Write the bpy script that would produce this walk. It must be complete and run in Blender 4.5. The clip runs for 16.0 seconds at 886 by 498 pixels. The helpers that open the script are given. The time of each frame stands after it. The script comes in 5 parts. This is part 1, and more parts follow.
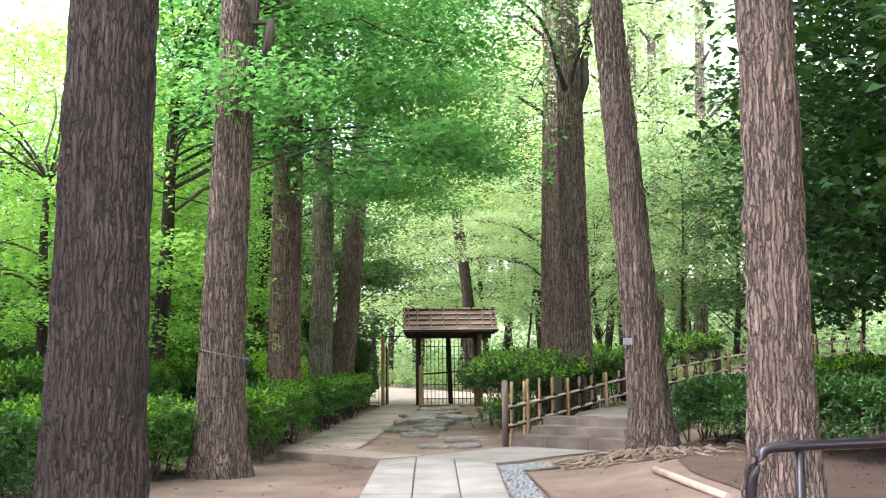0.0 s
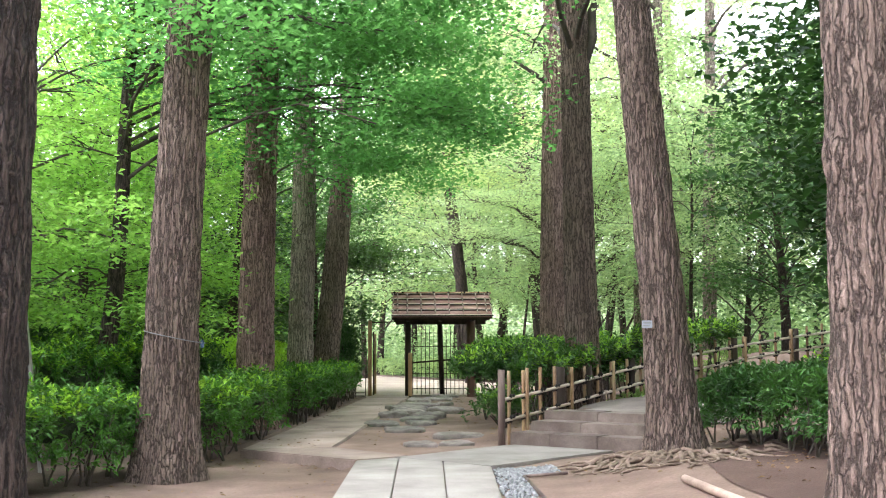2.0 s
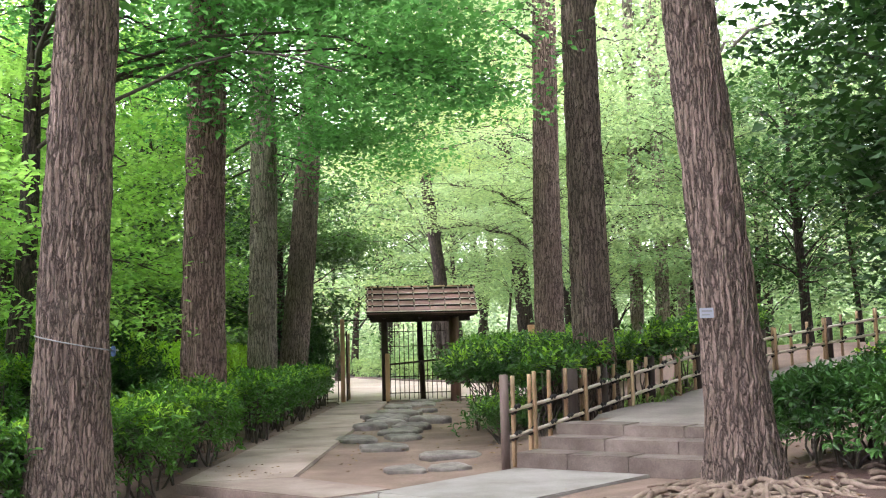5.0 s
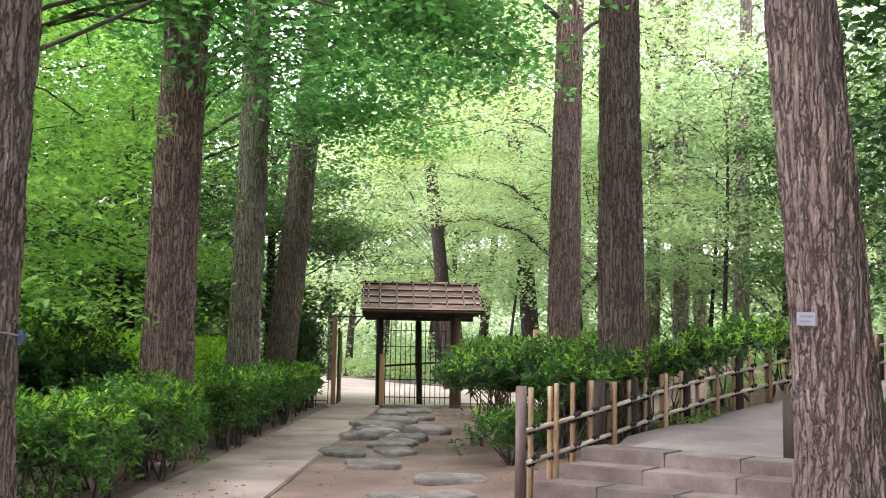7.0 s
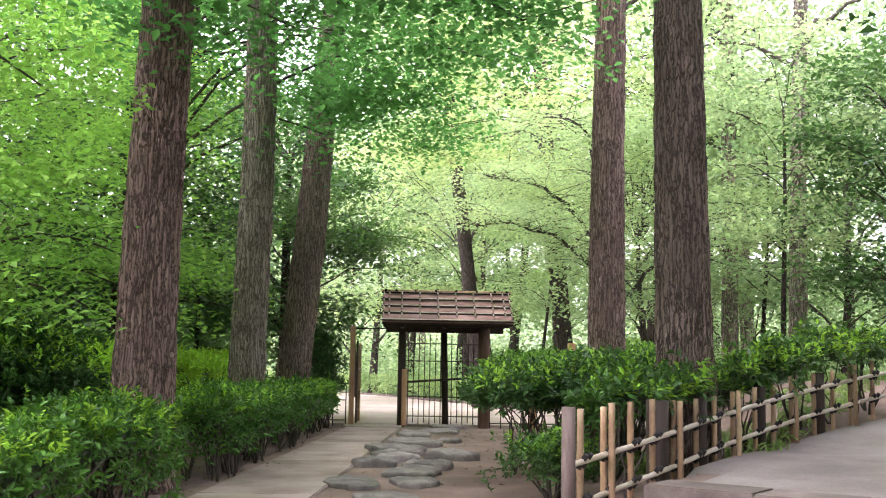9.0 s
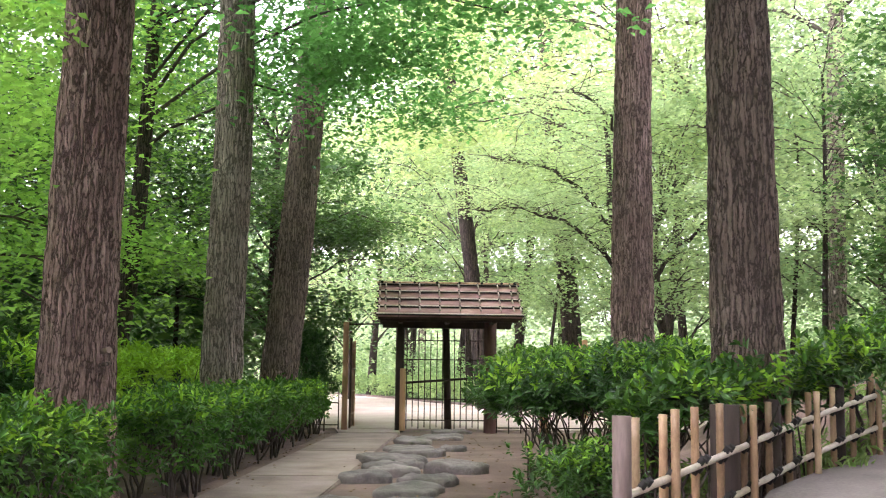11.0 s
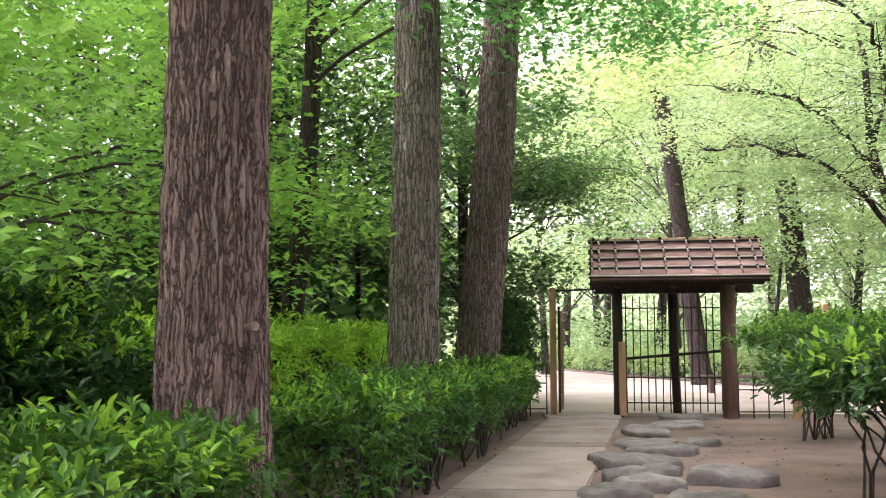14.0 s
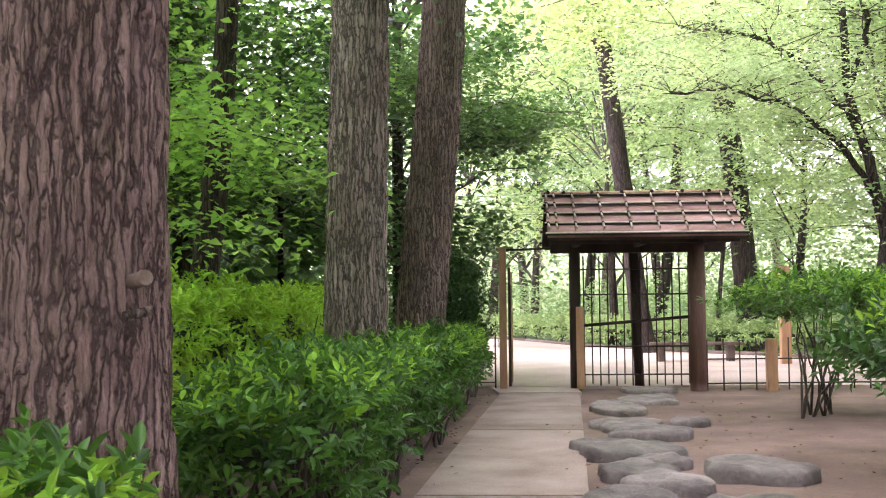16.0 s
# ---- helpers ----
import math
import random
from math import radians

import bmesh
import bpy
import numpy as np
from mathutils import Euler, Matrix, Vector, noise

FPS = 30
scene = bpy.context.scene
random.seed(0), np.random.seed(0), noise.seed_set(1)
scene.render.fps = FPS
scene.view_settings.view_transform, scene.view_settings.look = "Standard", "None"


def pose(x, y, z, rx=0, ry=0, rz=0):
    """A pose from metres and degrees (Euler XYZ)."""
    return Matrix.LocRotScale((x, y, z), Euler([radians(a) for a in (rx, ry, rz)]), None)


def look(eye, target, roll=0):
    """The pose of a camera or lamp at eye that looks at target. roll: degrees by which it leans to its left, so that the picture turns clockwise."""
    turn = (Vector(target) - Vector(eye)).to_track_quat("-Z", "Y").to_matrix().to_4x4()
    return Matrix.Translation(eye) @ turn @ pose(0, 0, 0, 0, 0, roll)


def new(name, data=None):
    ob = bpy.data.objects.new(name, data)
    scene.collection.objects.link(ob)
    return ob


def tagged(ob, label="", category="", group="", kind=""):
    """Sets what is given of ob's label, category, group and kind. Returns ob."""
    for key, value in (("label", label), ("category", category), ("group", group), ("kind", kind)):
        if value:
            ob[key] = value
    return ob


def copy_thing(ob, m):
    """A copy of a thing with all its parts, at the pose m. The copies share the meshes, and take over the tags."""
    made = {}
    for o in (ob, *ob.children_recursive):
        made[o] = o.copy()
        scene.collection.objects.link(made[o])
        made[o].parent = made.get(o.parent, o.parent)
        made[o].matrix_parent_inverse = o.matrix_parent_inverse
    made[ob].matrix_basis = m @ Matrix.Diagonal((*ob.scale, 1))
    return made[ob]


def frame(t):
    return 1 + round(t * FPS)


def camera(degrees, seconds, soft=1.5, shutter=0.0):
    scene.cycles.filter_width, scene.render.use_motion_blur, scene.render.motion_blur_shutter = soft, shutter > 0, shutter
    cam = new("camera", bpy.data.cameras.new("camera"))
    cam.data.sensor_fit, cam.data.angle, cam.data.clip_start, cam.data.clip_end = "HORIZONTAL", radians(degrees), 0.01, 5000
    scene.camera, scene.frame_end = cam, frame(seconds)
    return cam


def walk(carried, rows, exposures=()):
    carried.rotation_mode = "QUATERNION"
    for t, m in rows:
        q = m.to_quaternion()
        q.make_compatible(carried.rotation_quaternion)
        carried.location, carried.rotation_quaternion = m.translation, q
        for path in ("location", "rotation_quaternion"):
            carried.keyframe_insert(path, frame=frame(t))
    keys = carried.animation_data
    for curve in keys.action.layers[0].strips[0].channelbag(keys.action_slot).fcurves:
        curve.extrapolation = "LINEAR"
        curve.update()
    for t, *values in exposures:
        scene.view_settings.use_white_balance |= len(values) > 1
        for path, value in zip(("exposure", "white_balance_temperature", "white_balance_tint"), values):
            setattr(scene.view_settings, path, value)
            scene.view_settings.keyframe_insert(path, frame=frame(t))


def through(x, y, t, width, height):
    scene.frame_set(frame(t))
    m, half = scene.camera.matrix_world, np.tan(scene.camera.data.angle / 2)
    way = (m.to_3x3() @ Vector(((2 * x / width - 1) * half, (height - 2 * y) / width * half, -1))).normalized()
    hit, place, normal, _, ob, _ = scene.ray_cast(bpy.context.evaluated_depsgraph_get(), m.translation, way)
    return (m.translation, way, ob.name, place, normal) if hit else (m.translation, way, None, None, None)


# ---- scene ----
cam = camera(46.5, 16.0, soft=1.1, shutter=0.25)
EXPOSURE, SKY, SUN = 2.52, 0.15, 1.5
PATH = [
    (0, (-0.102, -1.406, 1.286), (-0.029, 0.58, 1.505), -0.5),
    (0.5, (-0.14, -0.942, 1.257), (-0.052, 1.043, 1.484), -0.4),
    (1, (-0.028, -0.411, 1.251), (0.055, 1.574, 1.478), -0.5),
    (1.5, (-0.003, 0.079, 1.261), (0.07, 2.066, 1.476), -0.2),
    (2, (0.042, 0.555, 1.25), (0.126, 2.544, 1.448), -0.2),
    (2.5, (0.054, 1.07, 1.245), (0.102, 3.062, 1.418), -0.1),
    (3, (-0.024, 1.482, 1.262), (0.065, 3.474, 1.415), -1.0),
    (3.5, (-0.038, 1.935, 1.268), (0.084, 3.925, 1.424), -1.2),
    (4, (-0.052, 2.38, 1.285), (0.076, 4.369, 1.452), -1.4),
    (4.2, (-0.017, 2.564, 1.293), (0.117, 4.552, 1.469), -1.6),
    (6.3, (0.038, 4.683, 1.296), (0.165, 6.669, 1.497), 0.4),
    (6.5, (0.042, 4.886, 1.313), (0.168, 6.872, 1.511), 0.8),
    (7, (0.067, 5.386, 1.298), (0.202, 7.372, 1.496), 1.0),
    (7.5, (0.108, 5.876, 1.284), (0.17, 7.864, 1.491), 1.7),
    (8, (0.126, 6.377, 1.305), (0.197, 8.367, 1.498), 1.4),
    (8.2, (0.144, 6.562, 1.287), (0.224, 8.551, 1.487), 1.3),
    (10.3, (0.304, 8.739, 1.236), (0.378, 10.724, 1.477), 0.5),
    (10.5, (0.296, 8.933, 1.224), (0.397, 10.916, 1.458), 0.4),
    (11, (0.299, 9.411, 1.23), (0.377, 11.397, 1.46), 0.7),
    (11.5, (0.246, 10.013, 1.23), (0.279, 12.003, 1.427), 0.2),
    (12, (0.213, 10.585, 1.241), (0.201, 12.576, 1.432), 0.4),
    (12.5, (0.122, 11.1, 1.247), (-0.054, 13.084, 1.425), 0.4),
    (13, (0.002, 11.611, 1.248), (-0.197, 13.593, 1.426), -0.2),
    (13.5, (-0.136, 12.065, 1.242), (-0.402, 14.038, 1.433), -0.1),
    (14, (-0.329, 12.52, 1.273), (-0.592, 14.495, 1.447), -0.2),
    (14.5, (-0.486, 12.994, 1.288), (-0.747, 14.97, 1.447), -0.6),
    (15, (-0.673, 13.471, 1.299), (-0.898, 15.455, 1.425), -0.5),
    (15.5, (-0.797, 13.966, 1.258), (-0.925, 15.958, 1.383), -0.9),
    (16, (-0.913, 14.542, 1.243), (-1.013, 16.536, 1.354), -0.5),
]
walk(cam, [(t, look(eye, target, roll)) for t, eye, target, roll in PATH],
     exposures=((0.0, EXPOSURE, 6000, 20), (4.0, EXPOSURE - 0.04, 5950, 23), (8.0, EXPOSURE + 0.02, 6000, 31), (12.0, EXPOSURE + 0.16, 6050, 35), (14.5, EXPOSURE + 0.28, 6050, 39), (16.0, EXPOSURE + 0.38, 6050, 43)))

# ---- world and sun: bright overcast sky over a wood ----
world = bpy.data.worlds.new("overcast_sky")
scene.world = world
world.use_nodes = True
wn = world.node_tree
sky = wn.nodes.new("ShaderNodeTexSky")
sky.sky_type, sky.sun_disc = "NISHITA", False
sky.sun_elevation, sky.sun_rotation = radians(51), radians(-114)
sky.air_density, sky.dust_density, sky.ozone_density = 1.0, 3.0, 0.5
cloud = wn.nodes.new("ShaderNodeMix")
cloud.data_type = "RGBA"
cloud.inputs[0].default_value = 0.75
cloud.inputs[7].default_value = (9.3, 9.3, 9.1, 1)
wn.links.new(sky.outputs[0], cloud.inputs[6])
wn.links.new(cloud.outputs[2], wn.nodes["Background"].inputs[0])
wn.nodes["Background"].inputs[1].default_value = SKY
sun_data = bpy.data.lights.new("sun", "SUN")
sun_data.energy, sun_data.angle, sun_data.color = SUN, radians(40), (1.0, 0.97, 0.93)
sun = new("sun", sun_data)
sun.matrix_world = look((-20, -9, 27), (0, 0, 0))


# ---- materials ----
def shader(name):
    m = bpy.data.materials.new(name)
    m.use_nodes = True
    t = m.node_tree
    return m, t, t.nodes["Principled BSDF"]


def add(t, kind, **values):
    n = t.nodes.new(kind)
    for k, v in values.items():
        n.inputs[k.replace("_", " ")].default_value = v
    return n


def ramp(t, source, stops):
    n = t.nodes.new("ShaderNodeValToRGB")
    e = n.color_ramp.elements
    while len(e) < len(stops):
        e.new(0.5)
    for item, (p, c) in zip(e, stops):
        item.position, item.color = p, (*c, 1)
    t.links.new(source, n.inputs[0])
    return n.outputs[0]


def mixed(t, a, b, factor, mode="MIX"):
    n = t.nodes.new("ShaderNodeMix")
    n.data_type, n.blend_type = "RGBA", mode
    for socket, value in ((n.inputs[0], factor), (n.inputs[6], a), (n.inputs[7], b)):
        if isinstance(value, (int, float)):
            socket.default_value = value
        elif isinstance(value, tuple):
            socket.default_value = (*value, 1)
        else:
            t.links.new(value, socket)
    return n.outputs[2]


def coords(t, scale=(1, 1, 1), local=False):
    """World-sized coordinates (or the object's own), stretched by scale."""
    n = t.nodes.new("ShaderNodeMapping")
    n.inputs["Scale"].default_value = scale
    if local:
        t.links.new(t.nodes.new("ShaderNodeTexCoord").outputs["Object"], n.inputs[0])
    else:
        t.links.new(t.nodes.new("ShaderNodeNewGeometry").outputs["Position"], n.inputs[0])
    return n.outputs[0]


def noisy(t, vector, scale, detail=6.0, rough=0.6):
    n = add(t, "ShaderNodeTexNoise", Scale=scale, Detail=detail, Roughness=rough)
    t.links.new(vector, n.inputs["Vector"])
    return n.outputs[0]


def relief(t, bsdf, height, strength, distance):
    n = add(t, "ShaderNodeBump", Strength=strength, Distance=distance)
    t.links.new(height, n.inputs["Height"])
    t.links.new(n.outputs[0], bsdf.inputs["Normal"])


def surface(name, dark, mid, light, scale=3.0, fine=40.0, rough=0.85, bump=0.4, depth=0.01, stretch=(1, 1, 1), local=False, spread=0.12):
    """A rough natural surface: stains at one scale, grain at another."""
    m, t, b = shader(name)
    v = coords(t, stretch, local)
    big, small = noisy(t, v, scale), noisy(t, v, fine, 8.0, 0.7)
    col = ramp(t, big, ((0.32, dark), (0.5, mid), (0.68, light)))
    grain = ramp(t, small, ((0.3, (0.72, 0.72, 0.72)), (0.7, (1.2, 1.2, 1.2))))
    col = mixed(t, col, grain, 0.85, "MULTIPLY")
    vary = t.nodes.new("ShaderNodeObjectInfo")
    tone = add(t, "ShaderNodeMapRange", To_Min=1.0 - spread, To_Max=1.0 + spread)
    t.links.new(vary.outputs["Random"], tone.inputs[0])
    hsv = t.nodes.new("ShaderNodeHueSaturation")
    t.links.new(col, hsv.inputs["Color"])
    t.links.new(tone.outputs[0], hsv.inputs["Value"])
    t.links.new(hsv.outputs[0], b.inputs["Base Color"])
    b.inputs["Roughness"].default_value = rough
    relief(t, b, small, bump, depth)
    return m


def bark(name, groove_shade, ridge, worn, moss=0.0):
    """Furrowed bark: interlaced flaky plates, longer than wide, with dark cracks between that hold painted furrow
    shade.
    """
    m, t, b = shader(name)
    bend = t.nodes.new("ShaderNodeVectorMath")
    bend.operation = "SCALE"
    bend.inputs["Scale"].default_value = 0.11
    wander = add(t, "ShaderNodeTexNoise", Scale=6.0, Detail=5.0, Roughness=0.6)
    t.links.new(coords(t, (1, 1, 0.55), True), wander.inputs["Vector"])
    t.links.new(wander.outputs["Color"], bend.inputs[0])
    cracks = []
    for scale, squash in ((26.0, 0.055), (52.0, 0.11)):
        shift = t.nodes.new("ShaderNodeVectorMath")
        shift.operation = "ADD"
        t.links.new(coords(t, (1, 1, squash), True), shift.inputs[0])
        t.links.new(bend.outputs[0], shift.inputs[1])
        c = t.nodes.new("ShaderNodeTexVoronoi")
        c.feature = "DISTANCE_TO_EDGE"
        c.inputs["Scale"].default_value = scale
        t.links.new(shift.outputs[0], c.inputs["Vector"])
        cracks.append(c.outputs["Distance"])
    wide = ramp(t, cracks[0], ((0.0, (0.03, 0.03, 0.03)), (0.045, (0.2, 0.2, 0.2)), (0.13, (0.82, 0.82, 0.82)), (0.28, (1, 1, 1))))
    thin = ramp(t, cracks[1], ((0.0, (0.5, 0.5, 0.5)), (0.25, (1, 1, 1))))
    plates = mixed(t, wide, thin, 0.35, "MULTIPLY")
    braid = noisy(t, coords(t, (1, 1, 0.11), True), 17.0, 4.0, 0.55)
    braid = ramp(t, braid, ((0.40, (1, 1, 1)), (0.475, (0.35, 0.35, 0.35)), (0.5, (0.1, 0.1, 0.1)), (0.525, (0.35, 0.35, 0.35)), (0.60, (1, 1, 1))))
    plates = mixed(t, plates, braid, 0.4, "MULTIPLY")
    grain = noisy(t, coords(t, (1, 1, 0.3), True), 60.0, 9.0, 0.78)
    flake = noisy(t, coords(t, (1, 1, 0.35), True), 14.0, 6.0, 0.7)
    tone = ramp(t, noisy(t, coords(t, (1, 1, 0.5), True), 2.6, 5.0), ((0.34, ridge), (0.66, worn)))
    tone = mixed(t, tone, ramp(t, flake, ((0.32, (0.8, 0.8, 0.8)), (0.68, (1.2, 1.19, 1.17)))), 0.9, "MULTIPLY")
    # cracks take the dark colour, mostly furrow shade laid over the bump
    col = mixed(t, groove_shade, tone, plates)
    col = mixed(t, col, ramp(t, grain, ((0.3, (0.68, 0.68, 0.68)), (0.7, (1.28, 1.28, 1.28)))), 0.9, "MULTIPLY")
    if moss:
        green = ramp(t, noisy(t, coords(t, (1, 1, 0.6), True), 3.1), ((0.52, (0, 0, 0)), (0.75, (moss, moss, moss))))
        col = mixed(t, col, (0.12, 0.13, 0.085), green)
    t.links.new(col, b.inputs["Base Color"])
    b.inputs["Roughness"].default_value = 0.92
    relief(t, b, mixed(t, plates, grain, 0.22), 1.0, 0.07)
    return m


def foliage(name, shade, fresh, glow, gloss=0.45, through=0.4):
    """Leaves: varied leaf by leaf, letting light through."""
    m, t, b = shader(name)
    g = t.nodes.new("ShaderNodeNewGeometry")
    patch = noisy(t, coords(t), 0.7, 3.0)
    leaf = ramp(t, g.outputs["Random Per Island"], ((0.0, shade), (0.6, fresh), (1.0, tuple(c * 1.35 for c in fresh))))
    whole = t.nodes.new("ShaderNodeObjectInfo")
    own = ramp(t, whole.outputs["Random"], ((0.0, (0.74, 0.82, 0.82)), (0.5, (1, 1, 1)), (1.0, (1.2, 1.12, 1.0))))
    col = mixed(t, leaf, ramp(t, patch, ((0.35, (0.72, 0.76, 0.72)), (0.65, (1.22, 1.17, 1.0)))), 1.0, "MULTIPLY")
    col = mixed(t, col, own, 1.0, "MULTIPLY")
    t.links.new(col, b.inputs["Base Color"])
    b.inputs["Roughness"].default_value, b.inputs["Specular IOR Level"].default_value = gloss, 0.27
    tl = t.nodes.new("ShaderNodeBsdfTranslucent")
    tcol = mixed(t, mixed(t, glow, tuple(c * 1.3 for c in glow), g.outputs["Random Per Island"]), ramp(t, patch, ((0.35, (0.8, 0.85, 0.8)), (0.65, (1.15, 1.1, 1.0)))), 1.0, "MULTIPLY")
    t.links.new(mixed(t, tcol, own, 1.0, "MULTIPLY"), tl.inputs["Color"])
    ms = t.nodes.new("ShaderNodeMixShader")
    ms.inputs[0].default_value = through
    t.links.new(b.outputs[0], ms.inputs[1])
    t.links.new(tl.outputs[0], ms.inputs[2])
    t.links.new(ms.outputs[0], t.nodes["Material Output"].inputs["Surface"])
    return m


def painted(name, colour, rough=0.4, metal=0.0):
    m, t, b = shader(name)
    col = mixed(t, colour, tuple(c * 0.7 for c in colour), noisy(t, coords(t), 25.0))
    t.links.new(col, b.inputs["Base Color"])
    b.inputs["Roughness"].default_value, b.inputs["Metallic"].default_value = rough, metal
    return m


BARK_BROWN = bark("bark_brown", (0.062, 0.042, 0.034), (0.27, 0.19, 0.155), (0.395, 0.29, 0.24), 0.1)
BARK_RED = bark("bark_red", (0.09, 0.054, 0.045), (0.39, 0.245, 0.21), (0.53, 0.365, 0.315), 0.04)
BARK_GREY = bark("bark_grey", (0.09, 0.073, 0.058), (0.42, 0.325, 0.265), (0.56, 0.475, 0.40), 0.2)
BARK_DARK = bark("bark_dark", (0.02, 0.013, 0.011), (0.082, 0.055, 0.046), (0.14, 0.10, 0.085), 0.12)
LIMB = surface("limb_bark", (0.04, 0.032, 0.025), (0.075, 0.06, 0.048), (0.12, 0.10, 0.08), 6, 60, 0.9, 0.6, 0.01, (1, 1, 0.4))
LEAF_MAPLE = foliage("leaf_maple", (0.03, 0.115, 0.03), (0.085, 0.23, 0.062), (0.19, 0.43, 0.11), 0.5, 0.55)
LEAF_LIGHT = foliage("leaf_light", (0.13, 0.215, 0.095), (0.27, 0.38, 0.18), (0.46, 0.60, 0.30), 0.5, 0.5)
# far leaves: bright distance haze is put into this pale green
LEAF_HAZE = foliage("leaf_haze_pale", (0.21, 0.29, 0.17), (0.35, 0.45, 0.28), (0.55, 0.68, 0.42), 0.5, 0.5)
LEAF_YEW = foliage("leaf_dark_evergreen", (0.010, 0.034, 0.012), (0.032, 0.085, 0.026), (0.065, 0.16, 0.035), 0.5, 0.25)
LEAF_DARK = foliage("leaf_evergreen", (0.026, 0.07, 0.03), (0.07, 0.15, 0.055), (0.13, 0.27, 0.07), 0.33, 0.33)
LEAF_LIME = foliage("leaf_lime", (0.07, 0.175, 0.04), (0.165, 0.345, 0.075), (0.30, 0.55, 0.11), 0.45, 0.5)
LEAF_HEDGE = foliage("leaf_hedge", (0.022, 0.07, 0.016), (0.075, 0.19, 0.034), (0.16, 0.38, 0.05), 0.3, 0.22)
LEAF_SHRUB = foliage("leaf_shrub", (0.014, 0.047, 0.016), (0.05, 0.13, 0.033), (0.10, 0.24, 0.04), 0.3, 0.2)
# fresh leaf green, brightened to carry the light on hedge and shrub tops
LEAF_FRESH_LIT = foliage("leaf_fresh_lit", (0.11, 0.27, 0.025), (0.24, 0.46, 0.045), (0.40, 0.66, 0.07), 0.33, 0.35)
LEAF_GRASS = foliage("leaf_grass", (0.10, 0.19, 0.06), (0.20, 0.33, 0.11), (0.34, 0.50, 0.17), 0.6, 0.4)
LITTER = foliage("leaf_litter", (0.10, 0.055, 0.03), (0.24, 0.15, 0.08), (0.25, 0.15, 0.07), 0.8, 0.1)
# backdrop crowns, greyed and lightened in colour to stand for haze
FAR_HAZE_GREEN = surface("far_crowns_haze", (0.24, 0.33, 0.18), (0.36, 0.46, 0.28), (0.48, 0.58, 0.38), 0.35, 2.2, 0.9, 1.0, 0.4)
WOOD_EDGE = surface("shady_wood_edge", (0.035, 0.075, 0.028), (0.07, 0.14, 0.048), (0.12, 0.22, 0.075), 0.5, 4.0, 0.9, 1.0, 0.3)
LAWN = surface("green_ground", (0.07, 0.11, 0.04), (0.12, 0.18, 0.07), (0.18, 0.25, 0.11), 1.2, 30, 0.95, 0.8, 0.03)
# dark fill whose colour stands for the shade deep in a hedge
CORE_SHADE = surface("hedge_core_shade", (0.022, 0.035, 0.014), (0.04, 0.06, 0.024), (0.055, 0.085, 0.035), 9, 50, 0.95, 1.0, 0.05)
DIRT = surface("dirt", (0.115, 0.075, 0.057), (0.18, 0.12, 0.092), (0.25, 0.175, 0.138), 0.9, 30, 0.95, 0.5, 0.012)
SOIL = surface("garden_soil", (0.085, 0.055, 0.043), (0.125, 0.083, 0.066), (0.17, 0.12, 0.098), 1.3, 30, 0.95, 0.6, 0.02)
# red-brown is the soil's own; its darkness includes painted evergreen shade
SOIL_RED_SHADED = surface("shaded_reddish_soil", (0.062, 0.034, 0.025), (0.092, 0.053, 0.040), (0.13, 0.08, 0.062), 1.1, 30, 0.95, 0.6, 0.02)
PLAZA = surface("pale_gravel_ground", (0.37, 0.29, 0.25), (0.44, 0.355, 0.31), (0.50, 0.42, 0.37), 0.6, 45, 0.95, 0.3, 0.01)
CONCRETE = surface("concrete", (0.20, 0.178, 0.162), (0.28, 0.253, 0.232), (0.345, 0.317, 0.295), 1.4, 55, 0.85, 0.25, 0.006)
PATH_CONCRETE = surface("worn_concrete", (0.185, 0.137, 0.112), (0.285, 0.216, 0.182), (0.37, 0.292, 0.252), 1.2, 45, 0.88, 0.35, 0.008)
STEP_STONE = surface("step_stone", (0.10, 0.074, 0.062), (0.16, 0.123, 0.105), (0.23, 0.185, 0.16), 2.0, 60, 0.9, 0.5, 0.01)
UPPER = surface("upper_path_ground", (0.15, 0.122, 0.108), (0.205, 0.172, 0.153), (0.26, 0.225, 0.203), 0.9, 40, 0.92, 0.4, 0.01)
STONE = surface("stepping_stone", (0.09, 0.077, 0.07), (0.185, 0.157, 0.143), (0.30, 0.26, 0.238), 3.5, 38, 0.6, 1.0, 0.02, (1, 1, 1), False, 0.2)
PEBBLE = surface("pebble", (0.10, 0.105, 0.115), (0.22, 0.225, 0.235), (0.40, 0.40, 0.41), 28, 90, 0.8, 0.3, 0.004)
BAMBOO = surface("bamboo", (0.20, 0.115, 0.06), (0.335, 0.21, 0.115), (0.44, 0.31, 0.185), 5, 80, 0.5, 0.25, 0.003, (1, 1, 0.3), True, 0.22)
BAMBOO_PALE = surface("bamboo_pale", (0.42, 0.34, 0.25), (0.56, 0.48, 0.38), (0.66, 0.59, 0.49), 5, 80, 0.45, 0.2, 0.003)
WOOD_DARK = surface("dark_wood", (0.022, 0.014, 0.010), (0.042, 0.027, 0.020), (0.068, 0.045, 0.033), 4, 60, 0.75, 0.5, 0.006, (1, 1, 0.15))
WOOD_POST = surface("weathered_post", (0.08, 0.053, 0.045), (0.135, 0.093, 0.08), (0.20, 0.15, 0.132), 6, 70, 0.85, 0.5, 0.006, (1, 1, 0.15))
WOOD_RED = surface("reddish_gate_post", (0.10, 0.055, 0.04), (0.17, 0.095, 0.072), (0.24, 0.145, 0.115), 5, 70, 0.8, 0.5, 0.006, (1, 1, 0.15))
